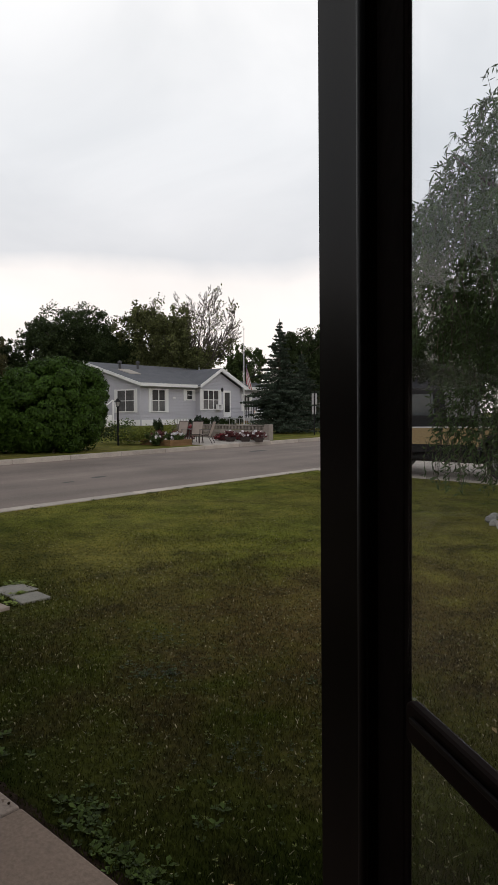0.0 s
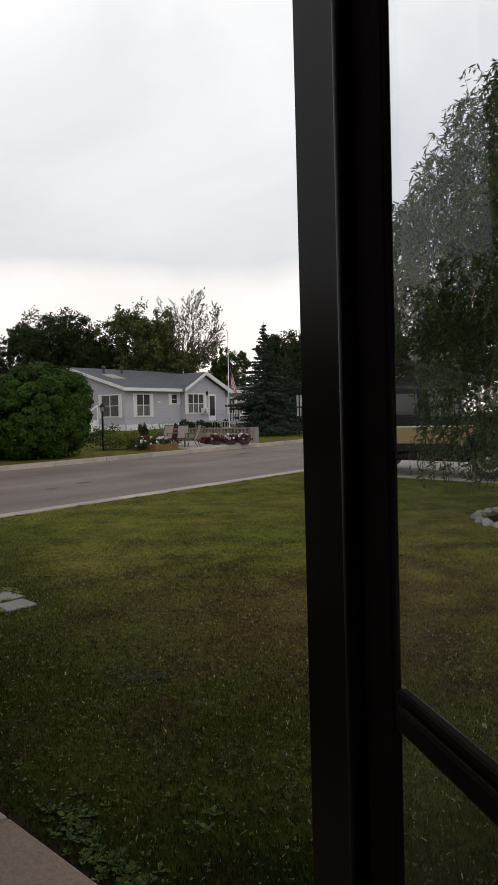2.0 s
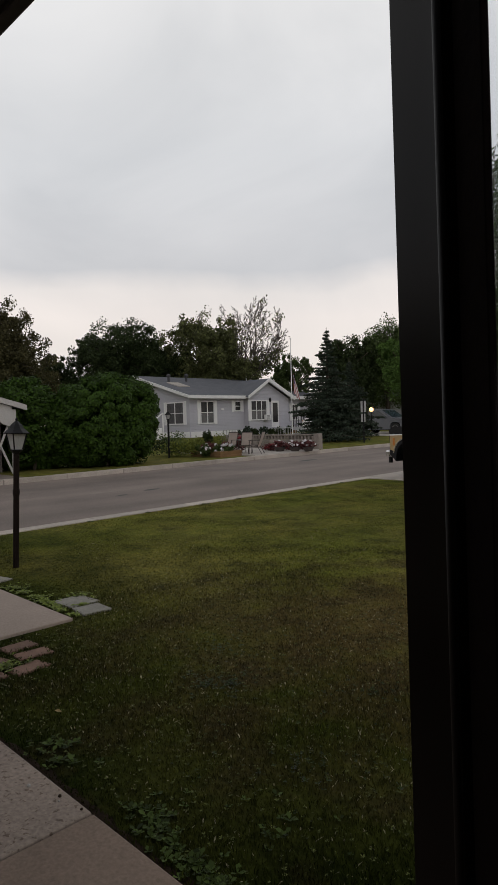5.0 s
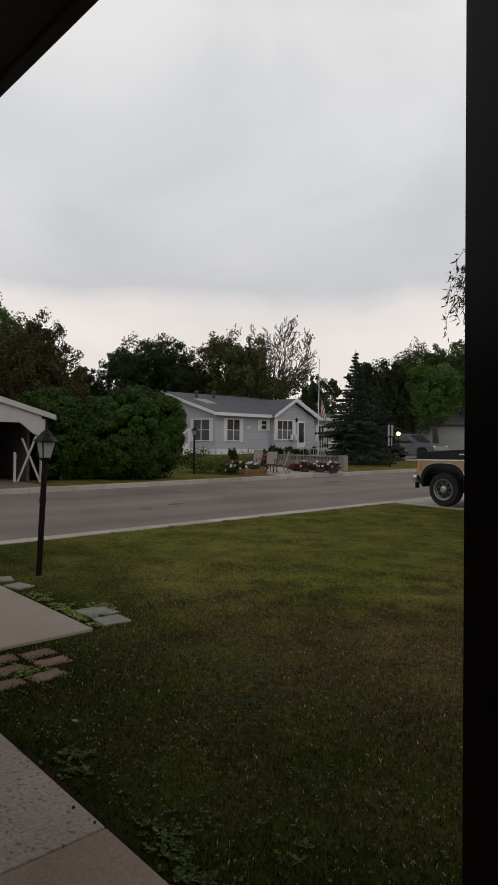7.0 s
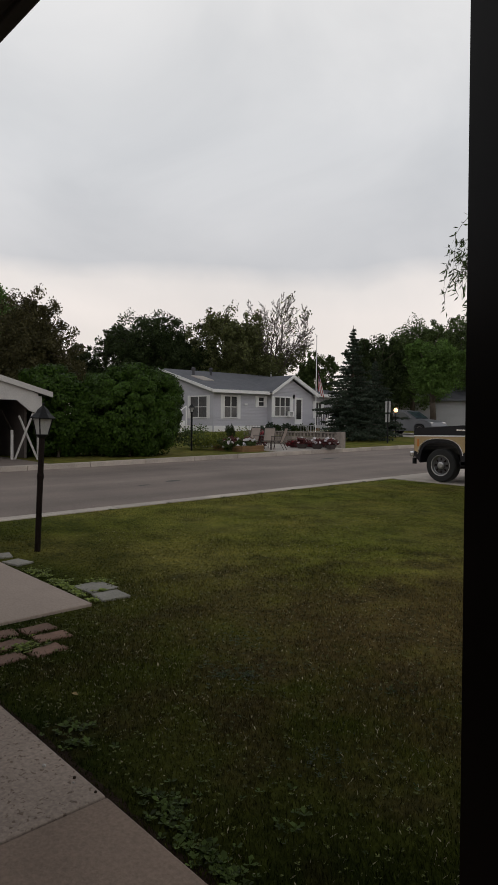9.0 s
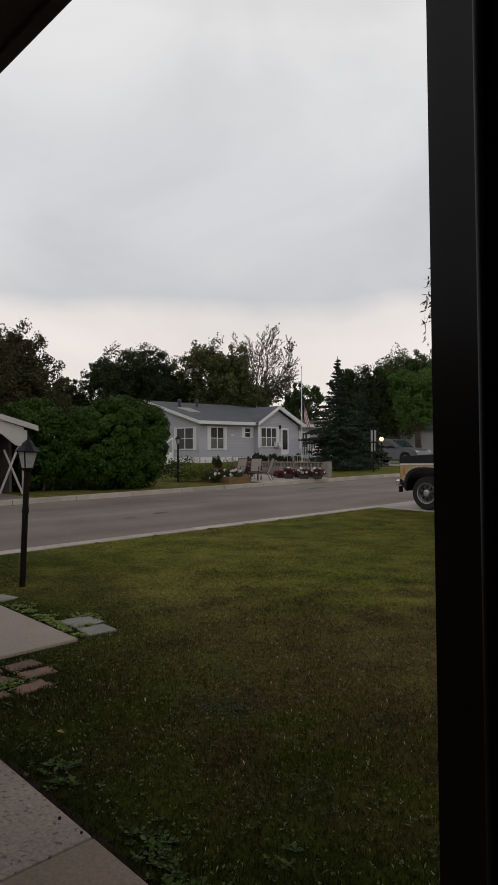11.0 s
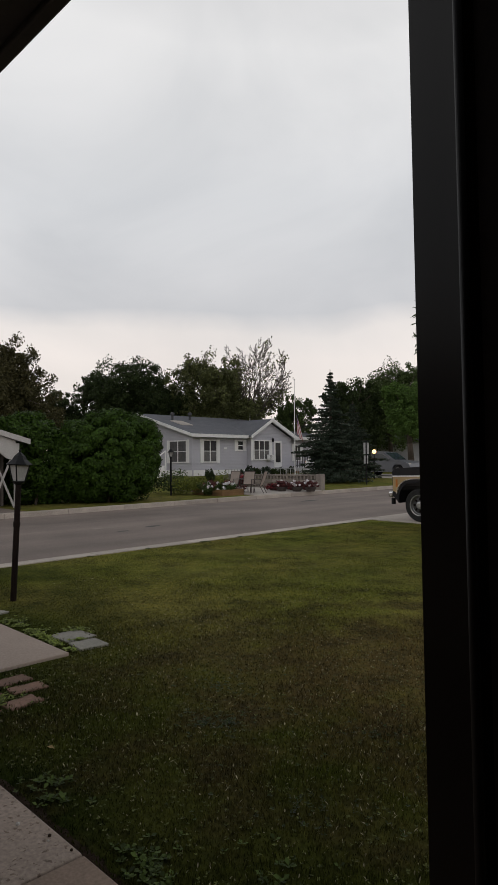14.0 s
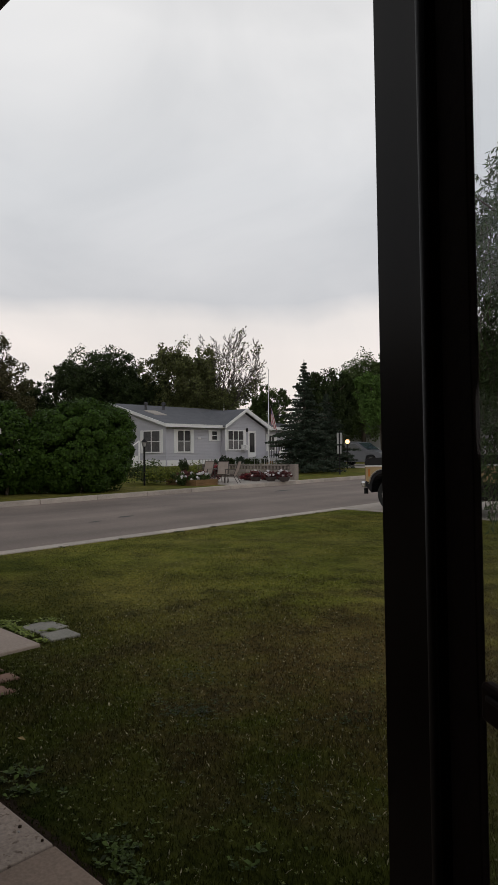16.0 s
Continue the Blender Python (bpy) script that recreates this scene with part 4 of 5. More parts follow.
# patio chairs: brown tube frames with beige slings
def sling_chair():
    t = thing("patio_chair", "beige sling patio chair with a brown tube frame", "chair", "chairs on the patio")
    for s in (-0.27, 0.27):
        bm = bmesh.new()
        rod(bm, (s, 0.28, 0), (s, 0.24, 0.42), 0.016, seg=6), rod(bm, (s, 0.24, 0.42), (s, 0.22, 0.64), 0.016, seg=6)
        part("leg", bm, TUBE, t)
        bm = bmesh.new()
        rod(bm, (s, -0.38, 0), (s, -0.14, 0.42), 0.016, seg=6)
        part("leg", bm, TUBE, t)
        bm = bmesh.new()
        rod(bm, (s, 0.27, 0.42), (s, -0.18, 0.36), 0.016, seg=6), rod(bm, (s, -0.18, 0.36), (s, -0.42, 1.02), 0.016, seg=6)
        part("side_rail", bm, TUBE, t)
        bm = bmesh.new()
        box(bm, s - 0.025, s + 0.025, -0.26, 0.26, 0.63, 0.655, 0.008)
        part("armrest", bm, TUBE, t)
    bm = bmesh.new()
    rod(bm, (-0.27, -0.42, 1.02), (0.27, -0.42, 1.02), 0.016, seg=6)
    part("cross_bar", bm, TUBE, t)
    bm = bmesh.new()
    rod(bm, (-0.27, 0.27, 0.42), (0.27, 0.27, 0.42), 0.016, seg=6)
    part("cross_bar", bm, TUBE, t)
    bm = bmesh.new()
    prism(bm, [(0.27, 0.425), (0.04, 0.375), (-0.17, 0.362), (-0.17, 0.352), (0.04, 0.365), (0.27, 0.413)], 0, -0.255, 0.255)
    part("seat", bm, SLING, t)
    bm = bmesh.new()
    prism(bm, [(-0.17, 0.37), (-0.30, 0.66), (-0.425, 1.01), (-0.437, 1.005), (-0.312, 0.655), (-0.182, 0.365)], 0, -0.255, 0.255)
    part("backrest", bm, SLING, t)
    return t


ch = sling_chair()
cx, cy = view(480, 25.6)
ch.scale = (0.8, 0.8, 0.82)
ch.location, ch.rotation_euler = (cx, cy, gz(cx, cy) + 0.03), (0, 0, radians(-150))
cx, cy = view(498, 25.4)
copy_thing(ch, pose(cx, cy, gz(cx, cy) + 0.03, 0, 0, 120))
cx, cy = view(452, 26.2)
copy_thing(ch, pose(cx, cy, gz(cx, cy) + 0.03, 0, 0, -165))
tb = thing("side_table", "small round dark patio table between the chairs", "table")
cx, cy = view(478, 26.2)
tb.location = (cx, cy, gz(cx, cy) + 0.03)
bm = bmesh.new()
lathe(bm, [(0.3, 0.5), (0.31, 0.51), (0.31, 0.53), (0.29, 0.54)], 16)
part("tabletop", bm, TUBE, tb)
for k in range(3):
    a = 2 * math.pi * k / 3
    bm = bmesh.new()
    rod(bm, (0.24 * math.cos(a), 0.24 * math.sin(a), 0), (0.2 * math.cos(a), 0.2 * math.sin(a), 0.5), 0.014, seg=6)
    part("leg", bm, TUBE, tb)


# ---------------------------------------------------------------- lamp posts
def lamp_post(label, x, y, top, lean, r, post_m, scale=1.0, rz=0):
    t = thing("street_lamp", label, "lamp post", at=(x, y, gz(x, y)))
    t.matrix_basis = pose(x, y, gz(x, y), 0, 0, rz) @ pose(0, 0, 0, lean[0], lean[1], 0)
    s = scale
    h = top - 0.42 * s
    bm = bmesh.new()
    rod(bm, (0, 0, -0.15), (0, 0, h), r, r * 0.96, 12)
    lathe(bm, [(r * 1.02, 0), (r * 1.14, 0.02), (r * 1.14, 0.05), (r * 1.02, 0.07)], 12, (0, 0, h * 0.62))
    part("post", bm, post_m, t)
    bm = bmesh.new()
    lathe(bm, [(r * 0.9, 0), (0.075 * s, 0.03 * s), (0.085 * s, 0.05 * s)], 10, (0, 0, h - 0.03))
    part("collar", bm, IRON, t)
    z0, z1 = h + 0.02 * s, h + 0.22 * s
    bm = bmesh.new()
    lathe(bm, [(0.075 * s, z0), (0.125 * s, z1)], 4)
    part("lantern_glass", bm, LAMPGLASS, t, "frosted pale lantern glass")
    for k in range(4):
        a = 2 * math.pi * k / 4
        bm = bmesh.new()
        rod(bm, (0.08 * s * math.cos(a), 0.08 * s * math.sin(a), z0), (0.13 * s * math.cos(a), 0.13 * s * math.sin(a), z1), 0.009 * s, seg=6)
        part("lantern_bar", bm, IRON, t)
    bm = bmesh.new()
    lathe(bm, [(0.165 * s, z1), (0.17 * s, z1 + 0.012 * s), (0.10 * s, z1 + 0.07 * s), (0.07 * s, z1 + 0.12 * s), (0.035 * s, z1 + 0.15 * s), (0.012 * s, z1 + 0.17 * s), (0.018 * s, z1 + 0.19 * s), (0.004 * s, z1 + 0.21 * s)], 8)
    part("lantern_cap", bm, IRON, t)
    return t


lamp_post("dark brown lamp post with a frosted carriage lantern on the lawn", -6.83, 3.08, 1.63, (0, 2.4), 0.033, POSTPAINT, 0.84, 48)
lamp_post("black lamp post with a small lantern by the flower bed", -19.97, 15.2, 1.80, (0, 0), 0.038, IRON, 0.8, 20)


# ---------------------------------------------------------------- carport and hedge
cp = thing("carport", "white open carport with a gable front and crossed braces", "carport")
CX, PY, PZ, EY, EZC = -18.9, 4.9, 3.42, 9.02, 2.26
sl = (PZ - EZC) / (EY - PY)
bm = bmesh.new()
prism(bm, [(EY, EZC), (EY, EZC + 0.1), (PY, PZ + 0.1), (2 * PY - EY, EZC + 0.1), (2 * PY - EY, EZC), (PY, PZ)], 0, -25.5, CX - 0.004)
part("roof", bm, ROOF, cp)
bm = bmesh.new()
prism(bm, [(EY + 0.02, EZC - 0.04), (EY + 0.02, EZC + 0.12), (PY, PZ + 0.12), (PY, PZ - 0.06)], 0, CX, CX + 0.05)
prism(bm, [(2 * PY - EY - 0.02, EZC - 0.04), (2 * PY - EY - 0.02, EZC + 0.12), (PY, PZ + 0.12), (PY, PZ - 0.06)], 0, CX, CX + 0.05)
part("rake_board", bm, CARPORTPAINT, cp)
bm = bmesh.new()
prism(bm, [(8.62, 2.33), (8.62, 1.72), (8.35, 1.80), (7.95, 2.12), (1.6, 2.12), (1.2, 2.33), (PY, PZ - 0.02)], 0, CX - 0.12, CX - 0.06)
part("gable_panel", bm, CARPORTPAINT, cp, "white gable panel with an angled corner")
for yy in (8.69, 1.4):
    for xx in (-19.05, -25.2):
        bm = bmesh.new()
        box(bm, xx - 0.06, xx + 0.06, yy - 0.06, yy + 0.06, gz(xx, yy) - 0.1, 2.25, 0.006)
        part("post", bm, CARPORTPAINT, cp)
bm = bmesh.new()
rod(bm, (-19.05, 8.64, 0.30), (-19.4, 8.20, 1.65), 0.035, seg=6), rod(bm, (-19.4, 8.06, 0.30), (-19.05, 8.50, 1.75), 0.035, seg=6)
part("cross_brace", bm, CARPORTPAINT, cp)
bm = bmesh.new()
box(bm, -25.4, -25.3, 1.4, 8.6, 0.25, 2.35)
part("back_wall", bm, CARPORTDARK, cp)
for y0, y1, x1 in ((7.35, 7.45, -19.6), (8.58, 8.66, -19.9), (1.2, 1.3, -19.2)):
    bm = bmesh.new()
    box(bm, -25.3, x1, y0, y1, 0.15, 2.24)
    part("side_wall", bm, CARPORTDARK, cp)
bm = bmesh.new()
box(bm, -19.43, -19.37, 7.94, 8.02, 0.28, 1.22, 0.008)
part("door_post", bm, CARPORTPAINT, cp)
slab("pavement", -25.2, -17.36, 1.6, 8.2, 0.02, ASPHALT, "grey concrete floor under the carport", "driveway", 2, 1)


def hedge(label, x, y, blobs, n, seed, boughs=420):
    r2 = np.random.default_rng(seed)
    t = thing("hedge", label, "hedge", "hedges by the carport", at=(x, y, gz(x, y)))
    bm = bmesh.new()
    for k in range(9):
        a = r2.uniform(0, 6.28)
        rod(bm, (0.5 * math.cos(a), 0.8 * math.sin(a), -0.1), (1.1 * math.cos(a), 1.6 * math.sin(a), r2.uniform(1.4, 2.3)), 0.05, 0.015, 6)
    part("stems", bm, BARK, t)
    # boughs: rounded clumps over the bush, whose leaves face outwards from each bough
    vol = np.array([q[3] * q[4] * q[5] for q in blobs]) ** 0.67
    P, N = [], []
    for q, k in zip(blobs, vol / vol.sum()):
        c = max(20, int(boughs * k))
        d = r2.normal(size=(c, 3))
        d /= np.linalg.norm(d, axis=1)[:, None]
        R = np.array(q[3:6])
        cc = np.array(q[:3]) + d * R * r2.uniform(0.80, 0.93, (c, 1))
        rad = r2.uniform(0.16, 0.34, c)
        w = r2.integers(0, c, int(n * k))
        g = r2.normal(size=(len(w), 3))
        g[:, 2] += 0.25
        g /= np.linalg.norm(g, axis=1)[:, None]
        P.append(cc[w] + g * (rad[w] * r2.uniform(0.55, 1.08, len(w)))[:, None] * np.array([1, 1, 0.8]))
        N.append(g * 0.75 + d[w] * 0.35)
    P, N = np.concatenate(P), np.concatenate(N) + r2.normal(size=(sum(map(len, P)), 3)) * 0.33
    ok_ = (P[:, 2] > 0.02) & ((P[:, 1] + y > 8.78) | (P[:, 0] + x > -18.78))
    P, N = P[ok_], N[ok_]
    N /= np.linalg.norm(N, axis=1)[:, None]
    D = np.cross(N, r2.normal(size=N.shape))
    D /= np.linalg.norm(D, axis=1)[:, None]
    E = np.cross(N, D)
    L, W_ = 0.05 * r2.uniform(0.6, 1.3, (len(P), 1)), 0.033 * r2.uniform(0.6, 1.3, (len(P), 1))
    quads("foliage", np.stack([P - D * L, P + E * W_, P + D * L, P - E * W_], 1), L_HEDGE, t)
    return t


hx, hy = view(234, 22.6)
hedge("large rounded clipped dark green hedge bush by the road", hx, hy, [(0, 0, 1.5, 1.70, 1.78, 1.64), (0.46, 0.6, 1.80, 1.1, 1.12, 1.16), (0, 0, 1.2, 1.1, 1.15, 1.1), (0.1, 0.45, 1.25, 1.4, 1.35, 1.45), (-0.1, -0.55, 1.35, 1.4, 1.35, 1.5), (0.0, 0.0, 0.8, 1.6, 1.7, 0.9)], 170000, 11, 620)
hx, hy = view(96, 22.4)
hedge("tall dark green hedge bush beside the carport", hx, hy, [(0, 0, 1.5, 1.3, 1.42, 1.5), (-0.3, -0.7, 1.4, 1.2, 1.1, 1.4), (0.2, 0.6, 1.1, 1.2, 1.2, 1.15), (0.0, 0.0, 0.7, 1.3, 1.5, 0.8)], 75000, 12)


# ---------------------------------------------------------------- trees
def blobs_at(px, ytop, ybot, wpx, d, parts, seed, squash=1.0):
    """Crown ellipsoids for a tree that spans so much of the view at distance d."""
    r2 = np.random.default_rng(seed)
    x, y = view(px, d)
    g = gz(x, y)
    k = d / 1157
    zt, zb = 1.58 + (796 - ytop) * k - g, max(0.6, 1.58 + (788 - ybot) * k - g)
    R = wpx * k / 2 * 1.08
    H = (zt - zb) / 2
    out = [(0, 0, zb + H * 0.95, R * 0.78, R * 0.78, H * 0.95)]
    for i in range(parts):
        a = 6.283 * i / parts + r2.uniform(-0.4, 0.4)
        q = r2.uniform(0.35, 0.55)
        out.append((R * 0.55 * math.cos(a), R * 0.55 * math.sin(a), zb + H * r2.uniform(0.55, 1.5), R * q, R * q, H * q * squash))
    return x, y, out


for i, (label, px, yt, yb, w, d, m_, n, leaf, parts, cl) in enumerate((
        ("broad olive-brown tree crown beyond the carport", 58, 556, 760, 190, 52, L_BROWN, 26000, 0.30, 6, 150),
        ("tall dark tree beyond the carport roof", -35, 540, 760, 150, 60, L_BRIGHT, 15000, 0.34, 5, 90),
        ("round dark green tree behind the hedge", 268, 598, 770, 182, 66, L_DARK, 20000, 0.34, 6, 110),
        ("leafy green tree behind the blue house", 404, 578, 780, 146, 64, L_OLIVE, 5200, 0.36, 9, 30),
        ("dark green tree behind the blue house roof", 425, 662, 770, 190, 62, L_OLIVE, 15000, 0.32, 6, 110),
        ("dark green tree behind the blue house ridge", 345, 650, 770, 120, 63, L_DARK, 11000, 0.32, 5, 90),
        ("small green tree behind the flagpole", 566, 675, 770, 80, 60, L_MID, 6000, 0.28, 4, 50),
        ("wide green tree beyond the parked car", 735, 616, 775, 155, 64, L_MID, 20000, 0.32, 6, 110),
        ("deep green tree behind the spruce", 668, 640, 790, 95, 60, L_DARK, 11000, 0.32, 5, 80),
        ("bright green tree over the parked car", 774, 650, 752, 112, 50, L_BRIGHT, 16000, 0.24, 6, 80),
        ("large green tree at the far end of the road", 850, 600, 790, 150, 70, L_MID, 15000, 0.36, 6, 90),
        ("green tree at the far end of the road", 985, 590, 790, 190, 66, L_DARK, 16000, 0.36, 6, 90),
        ("low dark tree between the far crowns", 168, 668, 780, 90, 70, L_DARK, 8000, 0.34, 4, 60),
        ("low dark tree between the far crowns", 320, 640, 780, 90, 72, L_DARK, 8000, 0.34, 4, 60))):
    x, y, bl = blobs_at(px, yt, yb, w, d, parts, 200 + i)
    if i == 0:
        # upright, tapering to a blunt top
        zt = max(b[2] + b[5] for b in bl)
        R0 = bl[0][3] * 1.2
        bl = [(0, 0, zt * u, R0 * q, R0 * q, zt * 0.25) for u, q in ((0.28, 1.0), (0.43, 0.95), (0.56, 0.80), (0.69, 0.56))]
    tree(label, x, y, bl, m_, int(n * 3.0), leaf * 0.6, 300 + i, r=0.28, clumps=int(cl * 2.6), spread=0.12, shell=0.3)

# added trees out of view down the road, hiding bright horizon from the door glass
for i, (x, y, h, r) in enumerate(((-44, 1.5, 11, 5.0), (-40, -8, 12, 5.0), (-47, 9, 10, 4.0), (-34, -16, 11, 4.5))):
    tree("unseen leafy green tree added to darken the door glass reflection", x, y, [(0, 0, h * 0.6, r, r, h * 0.4), (r * 0.4, 0, h * 0.45, r * 0.6, r * 0.6, h * 0.3), (-r * 0.3, r * 0.4, h * 0.5, r * 0.6, r * 0.6, h * 0.3)], L_DARK, 9000, 0.4, 400 + i, clumps=120, spread=0.12, shell=0.3)

# the thinning tree with bare branches behind the house
x, y = view(478, 61)
g = gz(x, y)
bare = thing("tree", "thinning tree with bare grey twigs at the top", "tree", at=(x, y, g))
rng = np.random.default_rng(77)
tips = []


segs = []


def limb(p, d, length, r, depth):
    """A limb in short lengths that bends upwards and throws side twigs."""
    n = (7, 5, 4, 3)[depth]
    for i in range(n):
        d = d + rng.normal(size=3) * 0.10 + np.array((0, 0, 0.05))
        d /= np.linalg.norm(d)
        q = p + d * length / n
        r1 = max(r * (1 - 0.8 * (i + 1) / n), 0.015)
        segs.append((*p, *q, max(r * (1 - 0.8 * i / n), 0.018), r1))
        tips.append(q)
        if depth < 3 and i:
            for k in range(2):
                side = rng.normal(size=3)
                side -= d * side.dot(d)
                nd = d + side / np.linalg.norm(side) * rng.uniform(0.45, 0.85)
                limb(q, nd / np.linalg.norm(nd), length * rng.uniform(0.30, 0.44) * (1 - 0.35 * i / n), r1 * 0.6, depth + 1)
        p = q


segs.append((0, 0, -0.2, 0, 0, 2.4, 0.30, 0.24))
for k in range(8):
    a = 2 * math.pi * k / 8 + rng.uniform(-0.25, 0.25)
    tilt = radians(rng.uniform(8, 40))
    limb(np.array((0, 0, 2.1)), np.array((math.sin(tilt) * math.cos(a), math.sin(tilt) * math.sin(a), math.cos(tilt))), rng.uniform(7.0, 8.1), 0.15, 0)
S = np.array(segs)
p0, p1 = S[:, 0:3], S[:, 3:6]
ax = (p1 - p0) / np.linalg.norm(p1 - p0, axis=1)[:, None]
e1 = np.cross(ax, np.array((0.31, 0.52, 0.2)))
e1 /= np.linalg.norm(e1, axis=1)[:, None]
e2 = np.cross(ax, e1)
rim = [e1 * math.cos(k * 2.0944) + e2 * math.sin(k * 2.0944) for k in range(3)]
quads("trunk", np.concatenate([np.stack([p0 + rim[k] * S[:, 6:7], p0 + rim[(k + 1) % 3] * S[:, 6:7], p1 + rim[(k + 1) % 3] * S[:, 7:8], p1 + rim[k] * S[:, 7:8]], 1) for k in range(3)]), PALEBARK, bare)
right = np.array((math.cos(radians(48)), math.sin(radians(48)), 0))
keep = np.array([t for t in tips if rng.uniform() < (0.5 if t.dot(right) < -0.7 and t[2] < 9.6 else 0.34 if t[2] < 6.0 + rng.normal() * 0.8 else 0.01)])
m = 5
C = np.repeat(keep, m, axis=0) + np.clip(rng.normal(size=(len(keep) * m, 3)), -1.6, 1.6) * 0.22
quads("crown", leaves(rng, C, 0.26, 0.17), L_OLIVE, bare)


def spruce(label, x, y, h, r, seed):
    r2 = np.random.default_rng(seed)
    t = thing("tree", label, "spruce tree", at=(x, y, gz(x, y)))
    bm = bmesh.new()
    rod(bm, (0, 0, -0.1), (0, 0, h + 0.12), 0.16, 0.012, 8)
    part("trunk", bm, BARK, t)
    C, bmm = [], bmesh.new()
    tiers = 34
    for i in range(tiers):
        u = i / (tiers - 1)
        z = 0.25 + (h - 0.40) * u
        L = r * (1 - u) ** 1.05 * r2.uniform(0.72, 1.25) + 0.06
        for k in range(int(13 - 6 * u)):
            a = r2.uniform(0, 6.283)
            ln = L * r2.uniform(0.5, 1.18)
            tip = Vector((ln * math.cos(a), ln * math.sin(a), z - 0.10 * ln + 0.10))
            rod(bmm, (0, 0, z), tip, 0.02, 0.005, 4)
            m = int(14 + 92 * ln)
            s = r2.uniform(0.12, 1.0, m) ** 0.7
            wob = (1.05 - s) * 0.16 * ln + 0.03
            c = np.stack([tip.x * s, tip.y * s, z + (tip.z - z) * s - 0.05], 1) + r2.normal(size=(m, 3)) * np.stack([wob, wob, wob * 0.35], 1)
            C.append(c)
    part("branches", bmm, BARK, t)
    C = np.concatenate(C)
    quads("needles", leaves(r2, C, 0.17, 0.05, 0.4, 0.15), L_SPRUCE, t)
    return t


x, y = view(629, 34.5)
spruce("dark blue-green spruce tree with branches to the ground", x, y, 5.85, 2.2, 21)
x, y = view(668, 40)
spruce("dark spruce tree behind the larger spruce", x, y, 4.6, 2.0, 22)


# ---------------------------------------------------------------- sign post, far house, parked car
x, y = view(692, 32.7)
sg = thing("street_sign", "street sign post seen from the grey back", "street sign", at=(x, y, gz(x, y)), rz=35)
bm = bmesh.new()
box(bm, -0.03, 0.03, -0.02, 0.02, -0.1, 2.15, 0.004)
part("post", bm, IRON, sg)
bm = bmesh.new()
box(bm, -0.13, 0.13, 0.022, 0.03, 1.50, 2.05, 0.003)
part("sign_plate", bm, SIGN, sg)
bm = bmesh.new()
box(bm, -0.12, 0.09, 0.022, 0.03, 1.02, 1.42, 0.003)
part("sign_plate", bm, SIGN, sg)

x, y = view(838, 66)
fh = thing("house", "low pale grey house with a wide garage door", "house", at=(x, y, gz(x, y)), rz=25)
bm = bmesh.new()
box(bm, -8, 8, 0, 8, -0.2, 2.7)
part("wall", bm, GREYWALL, fh)
bm = bmesh.new()
prism(bm, [(-0.6, 2.6), (-0.6, 2.75), (4, 4.3), (8.6, 2.75), (8.6, 2.6)], 0, -8.5, 8.5)
part("roof", bm, ROOF, fh)
bm = bmesh.new()
box(bm, -5.6, -0.8, -0.03, 0.0, 0.0, 2.2, 0.004)
part("garage_door", bm, GREYWALL, fh, "pale grey wide garage door")
x, y = view(-30, 62)
fh = thing("house", "low pale house roof beyond the hedge", "house", at=(x, y, gz(x, y)), rz=60)
bm = bmesh.new()
box(bm, -7, 7, 0, 8, -0.2, 2.6)
part("wall", bm, GREYWALL, fh)
bm = bmesh.new()
prism(bm, [(-0.6, 2.5), (-0.6, 2.65), (4, 4.6), (8.6, 2.65), (8.6, 2.5)], 0, -7.6, 7.6)
part("roof", bm, PALE, fh)


# ---------------------------------------------------------------- vehicles
DISC = mat("grey_wheel_disc", (0.05, 0.05, 0.052), 0.45, 0.15, 5, 40, 0, metal=0.3)


def wheel(parent, c, r, w, rim_m, hub_r, side=-1):
    """A wheel with its axle along y; side is the outer face's direction."""
    ax = Matrix.Rotation(radians(90), 4, "X")
    wh = new("wheel")
    wh.parent = parent
    wh.location = c
    bm = bmesh.new()
    lathe(bm, [(r * 0.62, -w / 2), (r * 0.93, -w / 2), (r, -w * 0.36), (r, w * 0.36), (r * 0.93, w / 2), (r * 0.62, w / 2), (r * 0.62, -w / 2)], 28, axis=ax, caps=False)
    part("tyre", bm, TYRE, wh)
    s = -side
    bm = bmesh.new()
    lathe(bm, [(r * 0.62, s * w * 0.40), (r * 0.635, s * w * 0.51), (r * 0.585, s * w * 0.50), (r * 0.54, s * w * 0.30), (r * 0.50, s * w * 0.26)], 24, axis=ax, caps=False)
    part("rim", bm, rim_m, wh, "bright wheel ring")
    bm = bmesh.new()
    lathe(bm, [(r * 0.52, s * w * 0.22), (r * 0.50, s * w * 0.31), (r * 0.24, s * w * 0.34), (0.01, s * w * 0.34)], 24, axis=ax)
    part("wheel_disc", bm, DISC, wh)
    bm = bmesh.new()
    lathe(bm, [(r * 0.22, s * w * 0.335), (r * 0.21, s * w * 0.46), (r * 0.13, s * w * 0.50), (0.01, s * w * 0.50)], 16, axis=ax)
    part("hub_cap", bm, rim_m, wh)
    bm = bmesh.new()
    for k in range(8):
        a = 2 * math.pi * k / 8
        rod(bm, (r * 0.31 * math.cos(a), side * w * 0.33, r * 0.31 * math.sin(a)), (r * 0.44 * math.cos(a), side * w * 0.325, r * 0.44 * math.sin(a)), r * 0.05, seg=6)
    part("slots", bm, BLACKSEAL, wh)
    return wh


def arch(cx, cz, r, a0, a1, n=12):
    out = []
    for i in range(n + 1):
        c, s = (f(radians(a0 + (a1 - a0) * i / n)) for f in (math.cos, math.sin))
        out.append((cx + r * math.copysign(abs(c) ** 0.7, c), cz + 0.94 * r * max(0.0, s) ** 0.7))
    return out


